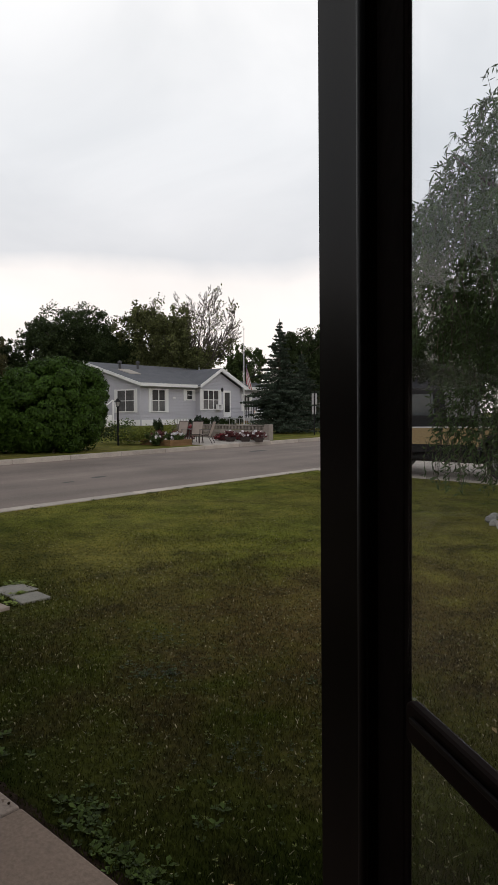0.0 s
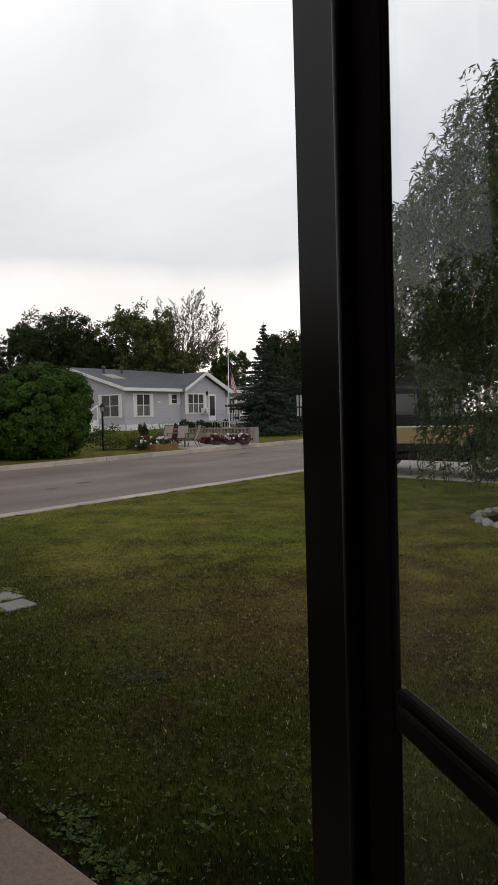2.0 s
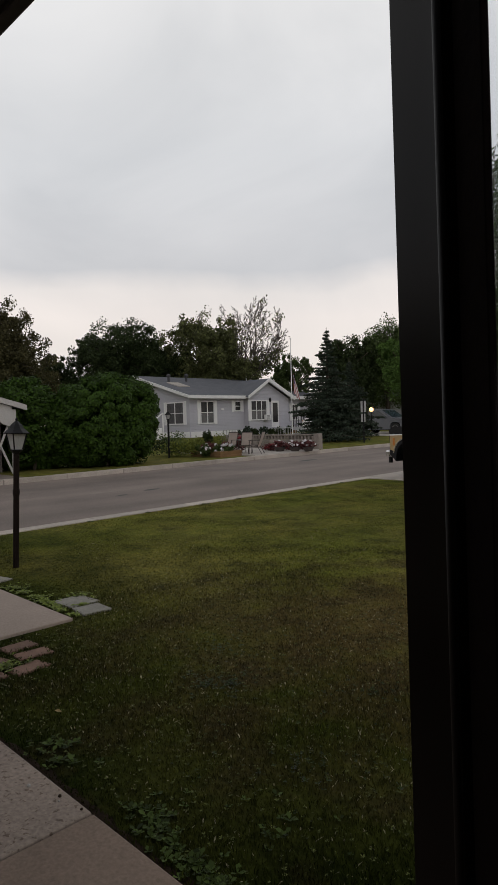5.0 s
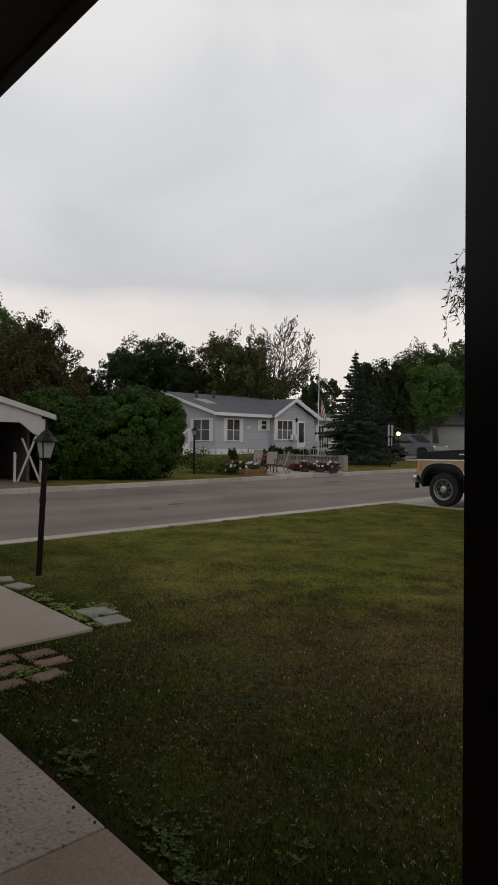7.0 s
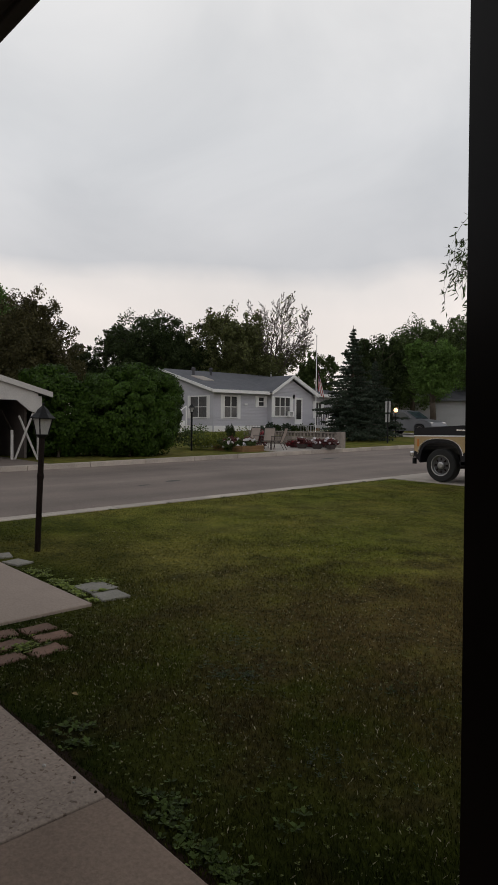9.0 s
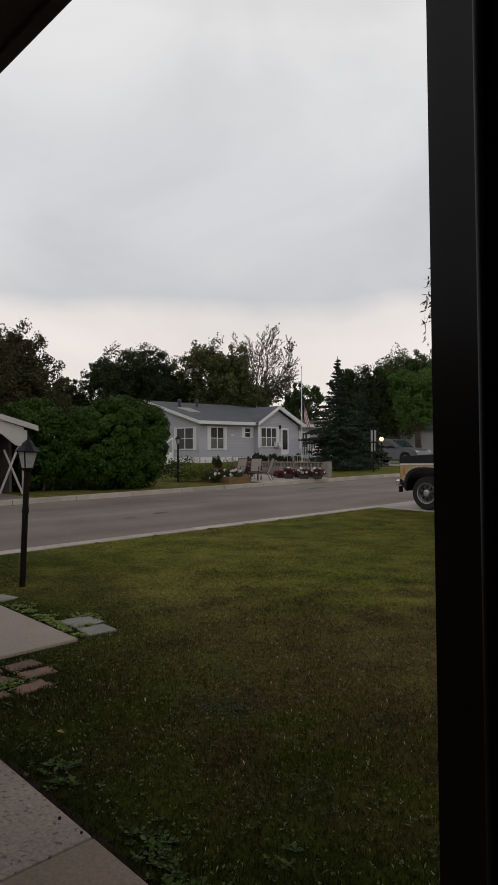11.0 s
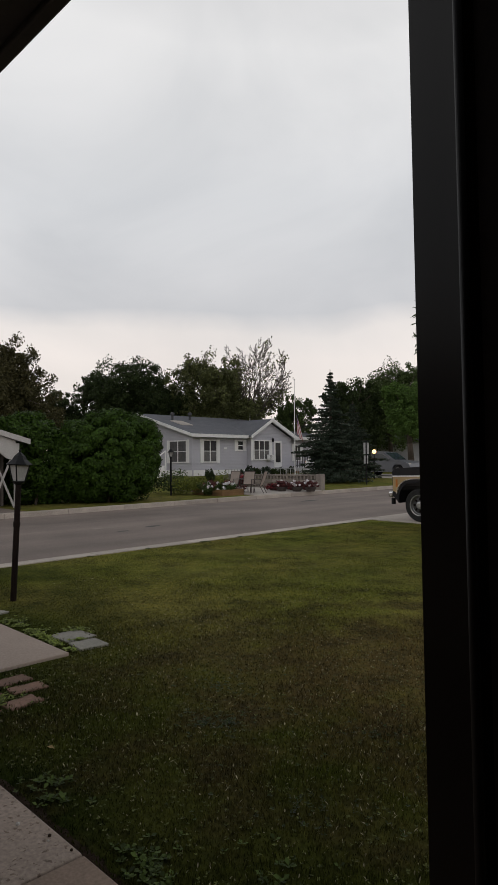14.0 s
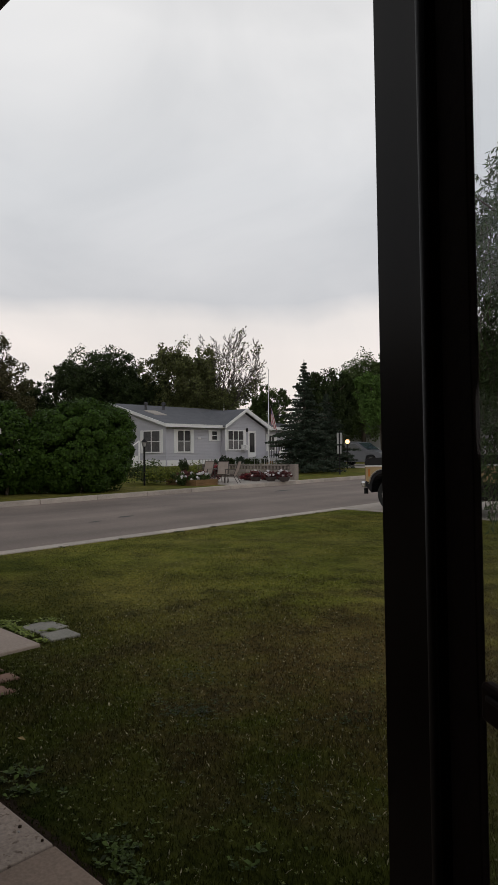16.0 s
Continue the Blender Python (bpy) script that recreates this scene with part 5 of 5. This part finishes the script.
TX, TY = -7.8, 12.66
truck = thing("truck", "old black and tan two-tone pickup truck with chrome wheels", "pickup truck", at=(TX, TY, gz(TX, TY + 0.9) + 0.02))
W = 1.92
R1, R2 = arch(0.07, 0.40, 0.50, 180, 0), arch(3.2, 0.40, 0.48, 180, 0)
bm = bmesh.new()
prism(bm, [(-0.58, 0.55), (-0.60, 1.10), (-0.54, 1.17), (0.6, 1.245), (4.75, 1.22), (4.8, 0.55), (3.70, 0.46)] + R2[::-1] + [(2.70, 0.46), (0.52, 0.46)] + R1[::-1] + [(-0.52, 0.50)], 1, 0.0, W)
part("body", bm, TRUCKBLACK, truck, "black lower body and hood", smooth=False)
bm = bmesh.new()
prism(bm, [(-0.57, 0.66), (-0.575, 0.99), (1.9, 1.05), (1.9, 0.68), (0.65, 0.67)] + arch(0.07, 0.42, 0.55, 0, 180)[1:-1] + [(-0.54, 0.66)], 1, -0.012, 0.002)
part("side_panel", bm, TRUCKTAN, truck, "tan painted side panel")
bm = bmesh.new()
prism(bm, [(1.93, 0.68), (1.93, 1.05), (4.74, 1.06), (4.76, 0.68), (3.76, 0.68)] + arch(3.2, 0.42, 0.53, 0, 180)[1:-1] + [(2.64, 0.68)], 1, -0.012, 0.002)
part("side_panel", bm, TRUCKTAN, truck, "tan painted bed side")
bm = bmesh.new()
pts = arch(0.07, 0.42, 0.56, 12, 168, 14)
for a, b in zip(pts, pts[1:]):
    rod(bm, (a[0], -0.012, a[1]), (b[0], -0.012, b[1]), 0.013, seg=6)
part("arch_trim", bm, CHROME, truck)
bm = bmesh.new()
prism(bm, [(-0.58, 0.985), (-0.58, 1.012), (4.74, 1.085), (4.74, 1.058)], 1, -0.018, 0.002)
part("trim_strip", bm, WHITE, truck, "bright trim strip")
bm = bmesh.new()
prism(bm, [(0.62, 1.24), (1.02, 1.80), (1.16, 1.86), (1.90, 1.85), (1.98, 1.24)], 1, 0.10, W - 0.10)
part("cab", bm, TRUCKBLACK, truck)
bm = bmesh.new()
prism(bm, [(0.86, 1.27), (1.14, 1.72), (1.68, 1.72), (1.72, 1.27)], 1, 0.085, 0.103)
part("side_window", bm, CARGLASS, truck, "dark side window")
bm = bmesh.new()
prism(bm, [(0.655, 1.30), (0.995, 1.77), (0.985, 1.80), (0.635, 1.31)], 1, 0.2, W - 0.2)
part("windscreen", bm, CARGLASS, truck)
bm = bmesh.new()
box(bm, -0.70, -0.58, -0.02, W + 0.02, 0.52, 0.65, 0.03)
part("bumper", bm, CHROME, truck)
bm = bmesh.new()
rod(bm, (-0.66, 0.14, 0.36), (-0.66, 0.14, 0.50), 0.05, seg=10)
part("tow_hook", bm, IRON, truck)
bm = bmesh.new()
box(bm, -0.50, -0.45, -0.016, -0.004, 0.76, 0.93, 0.003)
part("marker_lamp", bm, AMBER, truck, "amber side marker lamp")
bm = bmesh.new()
box(bm, -0.62, -0.585, 0.08, W - 0.08, 0.76, 1.06, 0.01)
part("grille", bm, CHROME, truck)
bm = bmesh.new()
box(bm, 0.46, 0.66, -0.006, 0.004, 1.125, 1.155, 0.002)
part("badge", bm, CHROME, truck, "bright bar badge")
bm = bmesh.new()
box(bm, 0.98, 1.08, -0.16, -0.04, 1.28, 1.45, 0.015)
part("mirror", bm, CHROME, truck)
bm = bmesh.new()
box(bm, 0.54, 2.66, 0.03, 0.12, 0.36, 0.47, 0.01)
part("running_board", bm, IRON, truck)
for c in ((0.08, 0.13, 0.365), (3.2, 0.13, 0.365), (0.08, W - 0.13, 0.365), (3.2, W - 0.13, 0.365)):
    wheel(truck, c, 0.365, 0.25, STEELWHEEL, 0.1, -1 if c[1] < 1 else 1)
bm = bmesh.new()
box(bm, -0.3, 4.5, 0.3, W - 0.3, 0.30, 0.55)
rod(bm, (0.08, 0.2, 0.365), (0.08, W - 0.2, 0.365), 0.06), rod(bm, (3.2, 0.2, 0.365), (3.2, W - 0.2, 0.365), 0.06)
part("chassis", bm, BLACKSEAL, truck)


def suv(label, x, y, paint, rz):
    """A small sport utility car, its nose towards local +x."""
    t = thing("car", label, "car", at=(x, y, gz(x, y) + 0.022), rz=rz)
    A1, A2 = arch(-1.32, 0.36, 0.40, 0, 180), arch(1.32, 0.36, 0.40, 0, 180)
    bm = bmesh.new()
    prism(bm, [(-2.18, 0.40), (-2.24, 0.75), (-2.12, 1.02), (0.95, 1.02), (1.75, 0.93), (2.12, 0.80), (2.22, 0.58), (2.16, 0.30)] + [(1.73, 0.30)] + A2[1:-1] + [(0.91, 0.26), (-0.91, 0.26)] + A1[1:-1] + [(-1.73, 0.32)], 1, -0.90, 0.90)
    part("body", bm, paint, t)
    bm = bmesh.new()
    prism(bm, [(-2.12, 1.015), (-1.85, 1.42), (-1.55, 1.56), (-0.5, 1.62), (0.15, 1.55), (1.0, 1.015)], 1, -0.74, 0.74)
    part("cabin", bm, paint, t)
    for a in ([(-1.75, 1.06), (-1.58, 1.40), (-0.82, 1.46), (-0.82, 1.06)], [(-0.74, 1.06), (-0.74, 1.465), (0.02, 1.45), (0.62, 1.06)]):
        for s0, s1 in ((-0.752, -0.738), (0.738, 0.752)):
            bm = bmesh.new()
            prism(bm, a, 1, s0, s1)
            part("side_window", bm, CARGLASS, t)
    bm = bmesh.new()
    prism(bm, [(0.24, 1.51), (0.95, 1.06), (0.97, 1.075), (0.26, 1.525)], 1, -0.68, 0.68)
    part("windscreen", bm, CARGLASS, t)
    for s in (-0.72, 0.72):
        bm = bmesh.new()
        box(bm, 1.78, 2.14, s - 0.17, s + 0.17, 0.70, 0.84, 0.03)
        part("headlight", bm, CHROME, t)
        bm = bmesh.new()
        box(bm, -2.26, -2.10, s - 0.14, s + 0.14, 0.80, 0.98, 0.02)
        part("tail_light", bm, AMBER, t)
        bm = bmesh.new()
        box(bm, 0.52, 0.68, s + (0.16 if s > 0 else -0.30), s + (0.30 if s > 0 else -0.16), 1.00, 1.12, 0.02)
        part("mirror", bm, paint, t)
    for c in ((-1.32, -0.78, 0.34), (1.32, -0.78, 0.34), (-1.32, 0.78, 0.34), (1.32, 0.78, 0.34)):
        wheel(t, c, 0.34, 0.22, ALU, 0.1, -1 if c[1] < 0 else 1)
    bm = bmesh.new()
    box(bm, -1.9, 1.9, -0.6, 0.6, 0.22, 0.45)
    part("chassis", bm, BLACKSEAL, t)
    return t


suv("metallic grey small utility car on a driveway", -24.9, 37.0, SILVER, 0)
suv("white car parked behind the grey car", -30.0, 37.9, WHITE, 0)
x, y = view(706, 39.6)
gl = thing("garden_lamp", "lit warm globe lamp on a short dark post", "lamp", at=(x, y, gz(x, y)))
bm = bmesh.new()
rod(bm, (0, 0, -0.1), (0, 0, 1.50), 0.03, seg=8)
part("post", bm, IRON, gl)
bm = bmesh.new()
bmesh.ops.create_icosphere(bm, subdivisions=2, radius=0.13, matrix=Matrix.Translation((0, 0, 1.62)))
part("globe", bm, GLOW, gl, "glowing warm globe", smooth=True)


# ---------------------------------------------------------------- willow with its ring of stones
rng = np.random.default_rng(31)
wx, wy = -2.55, 8.95
wil = thing("tree", "weeping willow with long hanging strands of narrow leaves", "willow tree", at=(wx, wy, gz(wx, wy)))
bm = bmesh.new()
rod(bm, (0, 0, -0.1), (0.05, 0.05, 1.5), 0.17, 0.13, 10), rod(bm, (0.05, 0.05, 1.5), (0.0, 0.1, 3.6), 0.13, 0.08, 10)
ends = []
for k in range(16):
    a = rng.uniform(0, 6.283)
    r = rng.uniform(0.6, 1.6)
    z = 5.5 - (r / 2.5) ** 2 * 2.4
    p0 = Vector((0.03, 0.07, rng.uniform(1.5, 3.4)))
    p2 = Vector((r * math.cos(a), r * math.sin(a), z))
    p1 = p0.lerp(p2, 0.5) + Vector((0, 0, 0.5))
    rod(bm, p0, p1, 0.055, 0.03, 6), rod(bm, p1, p2, 0.03, 0.008, 6)
part("trunk", bm, BARK, wil)
LC, LD, TW = [], [], []
for k in range(2900):
    a = rng.uniform(0, 6.283)
    r = 1.95 * rng.uniform(0.02, 1) ** 0.6
    z = 6.0 - 0.66 * r * r - 5.0 * rng.uniform() ** 1.35 * (1 - r / 6.0)
    if k % 24 == 0:
        r, z = rng.uniform(1.9, 2.32), rng.uniform(3.3, 3.9)
    ln = min(rng.uniform(0.45, 1.5 if k % 24 else 0.6), z - 0.4)
    if r > 1.35:
        ln = min(ln, z - 2.35)
    if ln < 0.2:
        continue
    n = max(6, int(ln / 0.024))
    s = np.linspace(0, 1, n)
    up = rng.uniform(0.05, 0.35)
    rr = r + 0.28 * np.sin(s * 1.9) * rng.uniform(0.3, 1.2) + 0.03 * np.sin(s * 9 + k)
    aa = a + 0.12 * rng.normal() * s + 0.04 * np.sin(s * 5 + k)
    P = np.stack([rr * np.cos(aa), rr * np.sin(aa), z + up * np.sin(s * 2.6) - ln * s ** 1.5], 1)
    w = np.array([0.004 * math.cos(k), 0.004 * math.sin(k), 0])
    i = np.arange(0, n - 3, 3)
    TW.append(np.stack([P[i] - w, P[i] + w, P[i + 3] + w * 0.7, P[i + 3] - w * 0.7], 1))
    d = rng.normal(size=(n, 3)) * 0.6
    d[:, 2] -= 0.55
    d[:, 0] += 0.35 * math.cos(a)
    d[:, 1] += 0.35 * math.sin(a)
    d /= np.linalg.norm(d, axis=1)[:, None]
    LC.append(P + d * 0.045)
    LD.append(d)
tagged(quads("twigs", np.concatenate(TW), BARK, wil), kind="stuff")
C, D = np.concatenate(LC), np.concatenate(LD)
e = np.cross(D, rng.normal(size=D.shape))
e /= np.linalg.norm(e, axis=1)[:, None]
L = rng.uniform(0.06, 0.135, (len(C), 1)) / 2
Wd = rng.uniform(0.015, 0.030, (len(C), 1)) / 2
quads("crown", np.stack([C - D * L, C + e * Wd, C + D * L, C - e * Wd], 1), L_WILLOW, wil)

ring = thing("stone_ring", "ring of pale rocks round the foot of the willow", "stone edging")
bm = bmesh.new()
lathe(bm, [(0.72, 0.0), (0.6, 0.03), (0.2, 0.06)], 20, (wx, wy, gz(wx, wy)))
part("bed_soil", bm, SOIL, ring)
for k in range(26):
    a = 2 * math.pi * k / 26
    bm = bmesh.new()
    bmesh.ops.create_icosphere(bm, subdivisions=2, radius=0.07)
    sc = rng.uniform(0.75, 1.25, 3)
    for v in bm.verts:
        v.co = Vector((v.co.x * sc[0], v.co.y * sc[1], v.co.z * sc[2] * 0.75)) * (1 + 0.45 * noise.noise(v.co * 14 + Vector((k * 3.1, 0, 0))))
    x, y = wx + 0.8 * math.cos(a), wy + 0.8 * math.sin(a)
    o = part("rock", bm, ROCK, ring)
    o.location = (x, y, gz(x, y) + 0.035)


# ---------------------------------------------------------------- pavers and bricks in the lawn
def stone(name, label, category, group, x, y, sx, sy, h, rz, material, seed):
    bm = bmesh.new()
    box(bm, -sx / 2, sx / 2, -sy / 2, sy / 2, -0.05, h, 0.008)
    for v in bm.verts:
        v.co += Vector((noise.noise(v.co * 8 + Vector((seed, 0, 0))), noise.noise(v.co * 8 + Vector((0, seed, 0))), 0)) * 0.010
    o = part(name, bm, material)
    o.matrix_basis = pose(x, y, gz(x, y), 0.6 * math.sin(seed), 0.7 * math.cos(seed * 2), rz)
    return tagged(o, label, category, group)


for i, (x, y, sx, sy, rz) in enumerate(((-5.10, 2.83, 0.31, 0.29, 4), (-4.80, 2.80, 0.26, 0.25, -6), (-6.45, 2.70, 0.26, 0.2, 13), (-6.85, 2.69, 0.25, 0.2, -15))):
    stone("paving_stone", "grey square paving stone sunk in the lawn", "paver", "grey pavers beside the pad", x, y, sx, sy, 0.016, rz, PAVER, i * 1.7)
for i, (x, y, rz) in enumerate(((-3.97, 1.85, 8), (-4.19, 1.99, -4), (-4.40, 1.98, 5), (-4.22, 1.70, 12), (-4.45, 1.72, -6), (-3.99, 1.58, 3), (-4.24, 1.46, -8), (-4.47, 1.48, 6))):
    stone("brick", "worn red brick sunk in the grass", "brick", "red bricks in the grass", x, y, 0.15, 0.235, 0.012, rz, BRICK, 20 + i * 1.3)

# bare soil where the lawn meets the walk
V, F = [], []
rng = np.random.default_rng(9)
n = 140
for i in range(n):
    x = -8.9 + 9.9 * i / (n - 1)
    w = 0.045 + 0.05 * noise.noise(Vector((x * 2.3, 0, 0))) + 0.03 * noise.noise(Vector((x * 11, 3, 0)))
    y0 = 1.299
    V += [(x, y0, gz(x, y0) + 0.004), (x, y0 + max(0.015, w) * 0.6, gz(x, y0) + 0.006), (x, y0 + max(0.03, w), gz(x, y0) + 0.003)]
F = [(3 * i + k, 3 * i + 3 + k, 3 * i + 4 + k, 3 * i + 1 + k) for i in range(n - 1) for k in (0, 1)]
tagged(raw("ground_soil", V, F, SOIL), "strip of bare dark soil beside the walk", "soil", kind="structure")


# ---------------------------------------------------------------- grass, weeds and litter
def ok(x, y):
    m = ~((x < -4.62) & (y < 2.57)) & (y > 1.312) & (x > -8.93) & (y < 12.58)
    for a, b in ((-5.10, 2.83), (-4.80, 2.80), (-6.45, 2.70), (-6.85, 2.69)):
        m &= ~((abs(x - a) < 0.115) & (abs(y - b) < 0.105))
    for a, b in ((-3.97, 1.85), (-4.19, 1.99), (-4.40, 1.98), (-4.22, 1.70), (-4.45, 1.72), (-3.99, 1.58), (-4.24, 1.46), (-4.47, 1.48)):
        m &= ~((abs(x - a) < 0.052) & (abs(y - b) < 0.09))
    return m & ((x - wx) ** 2 + (y - wy) ** 2 > 0.9)


rng = np.random.default_rng(2)


def scatter(n, x0, x1, y0, y1, power=0.0):
    x, y = rng.uniform(x0, x1, n), rng.uniform(y0, y1, n)
    k = ok(x, y)
    return x[k], y[k]


def blade_field(name, pieces, material, label, hmin, hmax, wid, lean=0.5):
    X, Y = [np.concatenate(c) for c in zip(*pieces)]
    n = len(X)
    Z = SLOPE * np.maximum(0, Y - X)
    # taller and thicker in some patches
    patch = 0.5 + 0.5 * np.sin(X * 2.1 + 1.3 * np.sin(Y * 1.7)) * np.sin(Y * 2.6 + np.sin(X * 1.9))
    h = rng.uniform(hmin, hmax, n) * (0.7 + 0.6 * patch) * np.clip(1.25 - 0.09 * np.sqrt(X ** 2 + Y ** 2), 0.45, 1.0)
    a = rng.uniform(0, 6.283, n)
    t = rng.uniform(0.1, 1.0, n) * lean
    dist = np.sqrt(X ** 2 + Y ** 2)
    w = wid * (0.6 + 0.16 * dist) * rng.uniform(0.7, 1.3, n)
    base = np.stack([X, Y, Z - 0.004], 1)
    tip = base + np.stack([np.cos(a) * t * h * 1.4, np.sin(a) * t * h * 1.4, h], 1)
    mid = (base + tip) / 2 + np.stack([np.zeros(n), np.zeros(n), h * 0.12], 1)
    b = rng.uniform(0, 6.283, n)
    s = np.stack([np.cos(b) * w, np.sin(b) * w, np.zeros(n)], 1)
    return tagged(quads(name, np.stack([base, mid + s, tip, mid - s], 1), material), label, "grass", kind="stuff")


def fan(n, r0, r1):
    """Places in a fan before the doorway, evenly thinning with distance."""
    r, a = rng.uniform(r0, r1, n), radians(2) + rng.uniform(0, radians(76), n)
    x, y = -r * np.sin(a), r * np.cos(a)
    k = ok(x, y)
    return x[k], y[k]


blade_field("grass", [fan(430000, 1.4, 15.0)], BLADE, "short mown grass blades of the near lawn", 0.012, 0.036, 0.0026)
STRAW = mat("dry_straw", (0.38, 0.34, 0.22), 0.8, 0.3, 5, 60, 0, isl=0.4)
blade_field("dry_grass", [scatter(6400, -5.2, 0.4, 1.4, 4.4), scatter(4600, -7.5, 0, 3.8, 8.0)], STRAW, "scattered dry pale blades in the lawn", 0.008, 0.024, 0.0028, 1.2)


def weeds(name, n, x0, x1, y0, y1, size, seed, label, clusters=None, leafm=L_WEED):
    r2 = np.random.default_rng(seed)
    x, y = r2.uniform(x0, x1, n), r2.uniform(y0, y1, n)
    if clusters:
        c = np.array(clusters)[r2.integers(0, len(clusters), n)]
        q = np.abs(r2.normal(size=n)) * c[:, 2]
        a = r2.uniform(0, 6.283, n)
        x, y = c[:, 0] + q * np.cos(a) * 1.3, c[:, 1] + q * np.sin(a)
    k = ok(x, y)
    x, y = x[k], y[k]
    V = []
    for u, v in zip(x, y):
        m = int(r2.integers(3, 7))
        s0 = size * r2.uniform(0.6, 1.3)
        a0 = r2.uniform(0, 6.283)
        for i in range(m):
            a = a0 + 6.283 * i / m + r2.normal() * 0.25
            s = s0 * r2.uniform(0.7, 1.15)
            d = np.array([math.cos(a), math.sin(a), r2.uniform(0.15, 0.7)])
            e = np.array([-math.sin(a), math.cos(a), r2.uniform(-0.2, 0.2)]) * s * 0.33
            b = np.array([u, v, SLOPE * max(0, v - u) + 0.012])
            V.append([b, b + d * s * 0.6 + e, b + d * s * np.array([1, 1, 0.75]), b + d * s * 0.6 - e])
    return tagged(quads(name, np.array(V), leafm), label, "weeds", kind="stuff")


weeds("weeds", 260, 0, 0, 0, 0, 0.027, 3, "broad-leaved green weeds beside the walk", [(-1.75, 1.40, 0.06), (-1.6, 1.38, 0.06), (-1.9, 1.42, 0.06), (-1.45, 1.37, 0.05), (-2.05, 1.45, 0.07), (-1.25, 1.38, 0.06), (-2.9, 1.5, 0.10), (-2.75, 1.42, 0.08), (-1.0, 1.36, 0.05), (-1.7, 1.7, 0.2)], L_EDGE)
weeds("clover", 5600, -5.0, 0.2, 1.4, 5.0, 0.010, 4, "small pale clover leaves in the lawn", leafm=L_CLOVER)
weeds("clover", 420, 0, 0, 0, 0, 0.014, 5, "dense patch of blue-green clover in the lawn", [(-2.9, 2.45, 0.14), (-2.8, 2.55, 0.1), (-1.9, 2.2, 0.3), (-3.3, 2.9, 0.25), (-2.1, 3.0, 0.3)], L_WEED)
weeds("weeds", 620, 0, 0, 0, 0, 0.026, 6, "bright green low weeds between pad and pavers", [(-5.2, 2.63, 0.05), (-5.05, 2.61, 0.04), (-4.95, 2.60, 0.04), (-5.38, 2.66, 0.06), (-5.5, 2.66, 0.05), (-5.75, 2.66, 0.06), (-5.3, 2.63, 0.04), (-6.0, 2.66, 0.06), (-4.75, 2.6, 0.03), (-4.95, 2.80, 0.05), (-5.25, 2.95, 0.06), (-4.1, 1.75, 0.10), (-4.3, 1.6, 0.10)], L_FRESH)
weeds("weeds", 160, 0, 0, 0, 0, 0.024, 8, "low green weeds along the kerb edge", [(-8.90, 5.2, 0.05), (-8.89, 6.3, 0.05), (-8.9, 7.5, 0.06), (-8.9, 8.4, 0.05), (-8.9, 9.3, 0.05), (-8.9, 10.4, 0.05), (-8.9, 11.5, 0.05)], L_EDGE)
DRYLEAF = mat("fallen_leaf", (0.30, 0.22, 0.10), 0.8, 0.3, 20, 80, 0.1)
for i, (x, y) in enumerate(((-3.2, 1.645), (-1.35, 1.52), (-5.6, 3.9), (-2.1, 4.2), (-1.1, 3.1))):
    bm = bmesh.new()
    for s in (-1, 1):
        vs = [bm.verts.new(p) for p in ((-0.022, 0, 0.010), (0.0, s * 0.012, 0.016), (0.024, 0, 0.008))]
        bm.faces.new(vs)
    o = part("fallen_leaf", bm, DRYLEAF)
    o.matrix_basis = pose(x, y, gz(x, y) + 0.02, 15, 10, 40 + 70 * i)
    tagged(o, "curled tan fallen leaf lying on the grass", "leaf", "fallen leaves")
for i, (x, y) in enumerate(((-2.45, 1.255), (-2.42, 1.235), (-2.30, 1.27), (-2.62, 1.20), (-2.9, 1.05), (-2.7, 0.95))):
    bm = bmesh.new()
    bmesh.ops.create_icosphere(bm, subdivisions=1, radius=0.008 + 0.003 * math.sin(i * 5))
    o = part("pebble", bm, SOIL if i % 2 == 0 else ROCK)
    o.location = (x, y, gz(x, y) + 0.034)
    tagged(o, "small dirt clod lying on the concrete walk", "pebble", "pebbles on the walk")
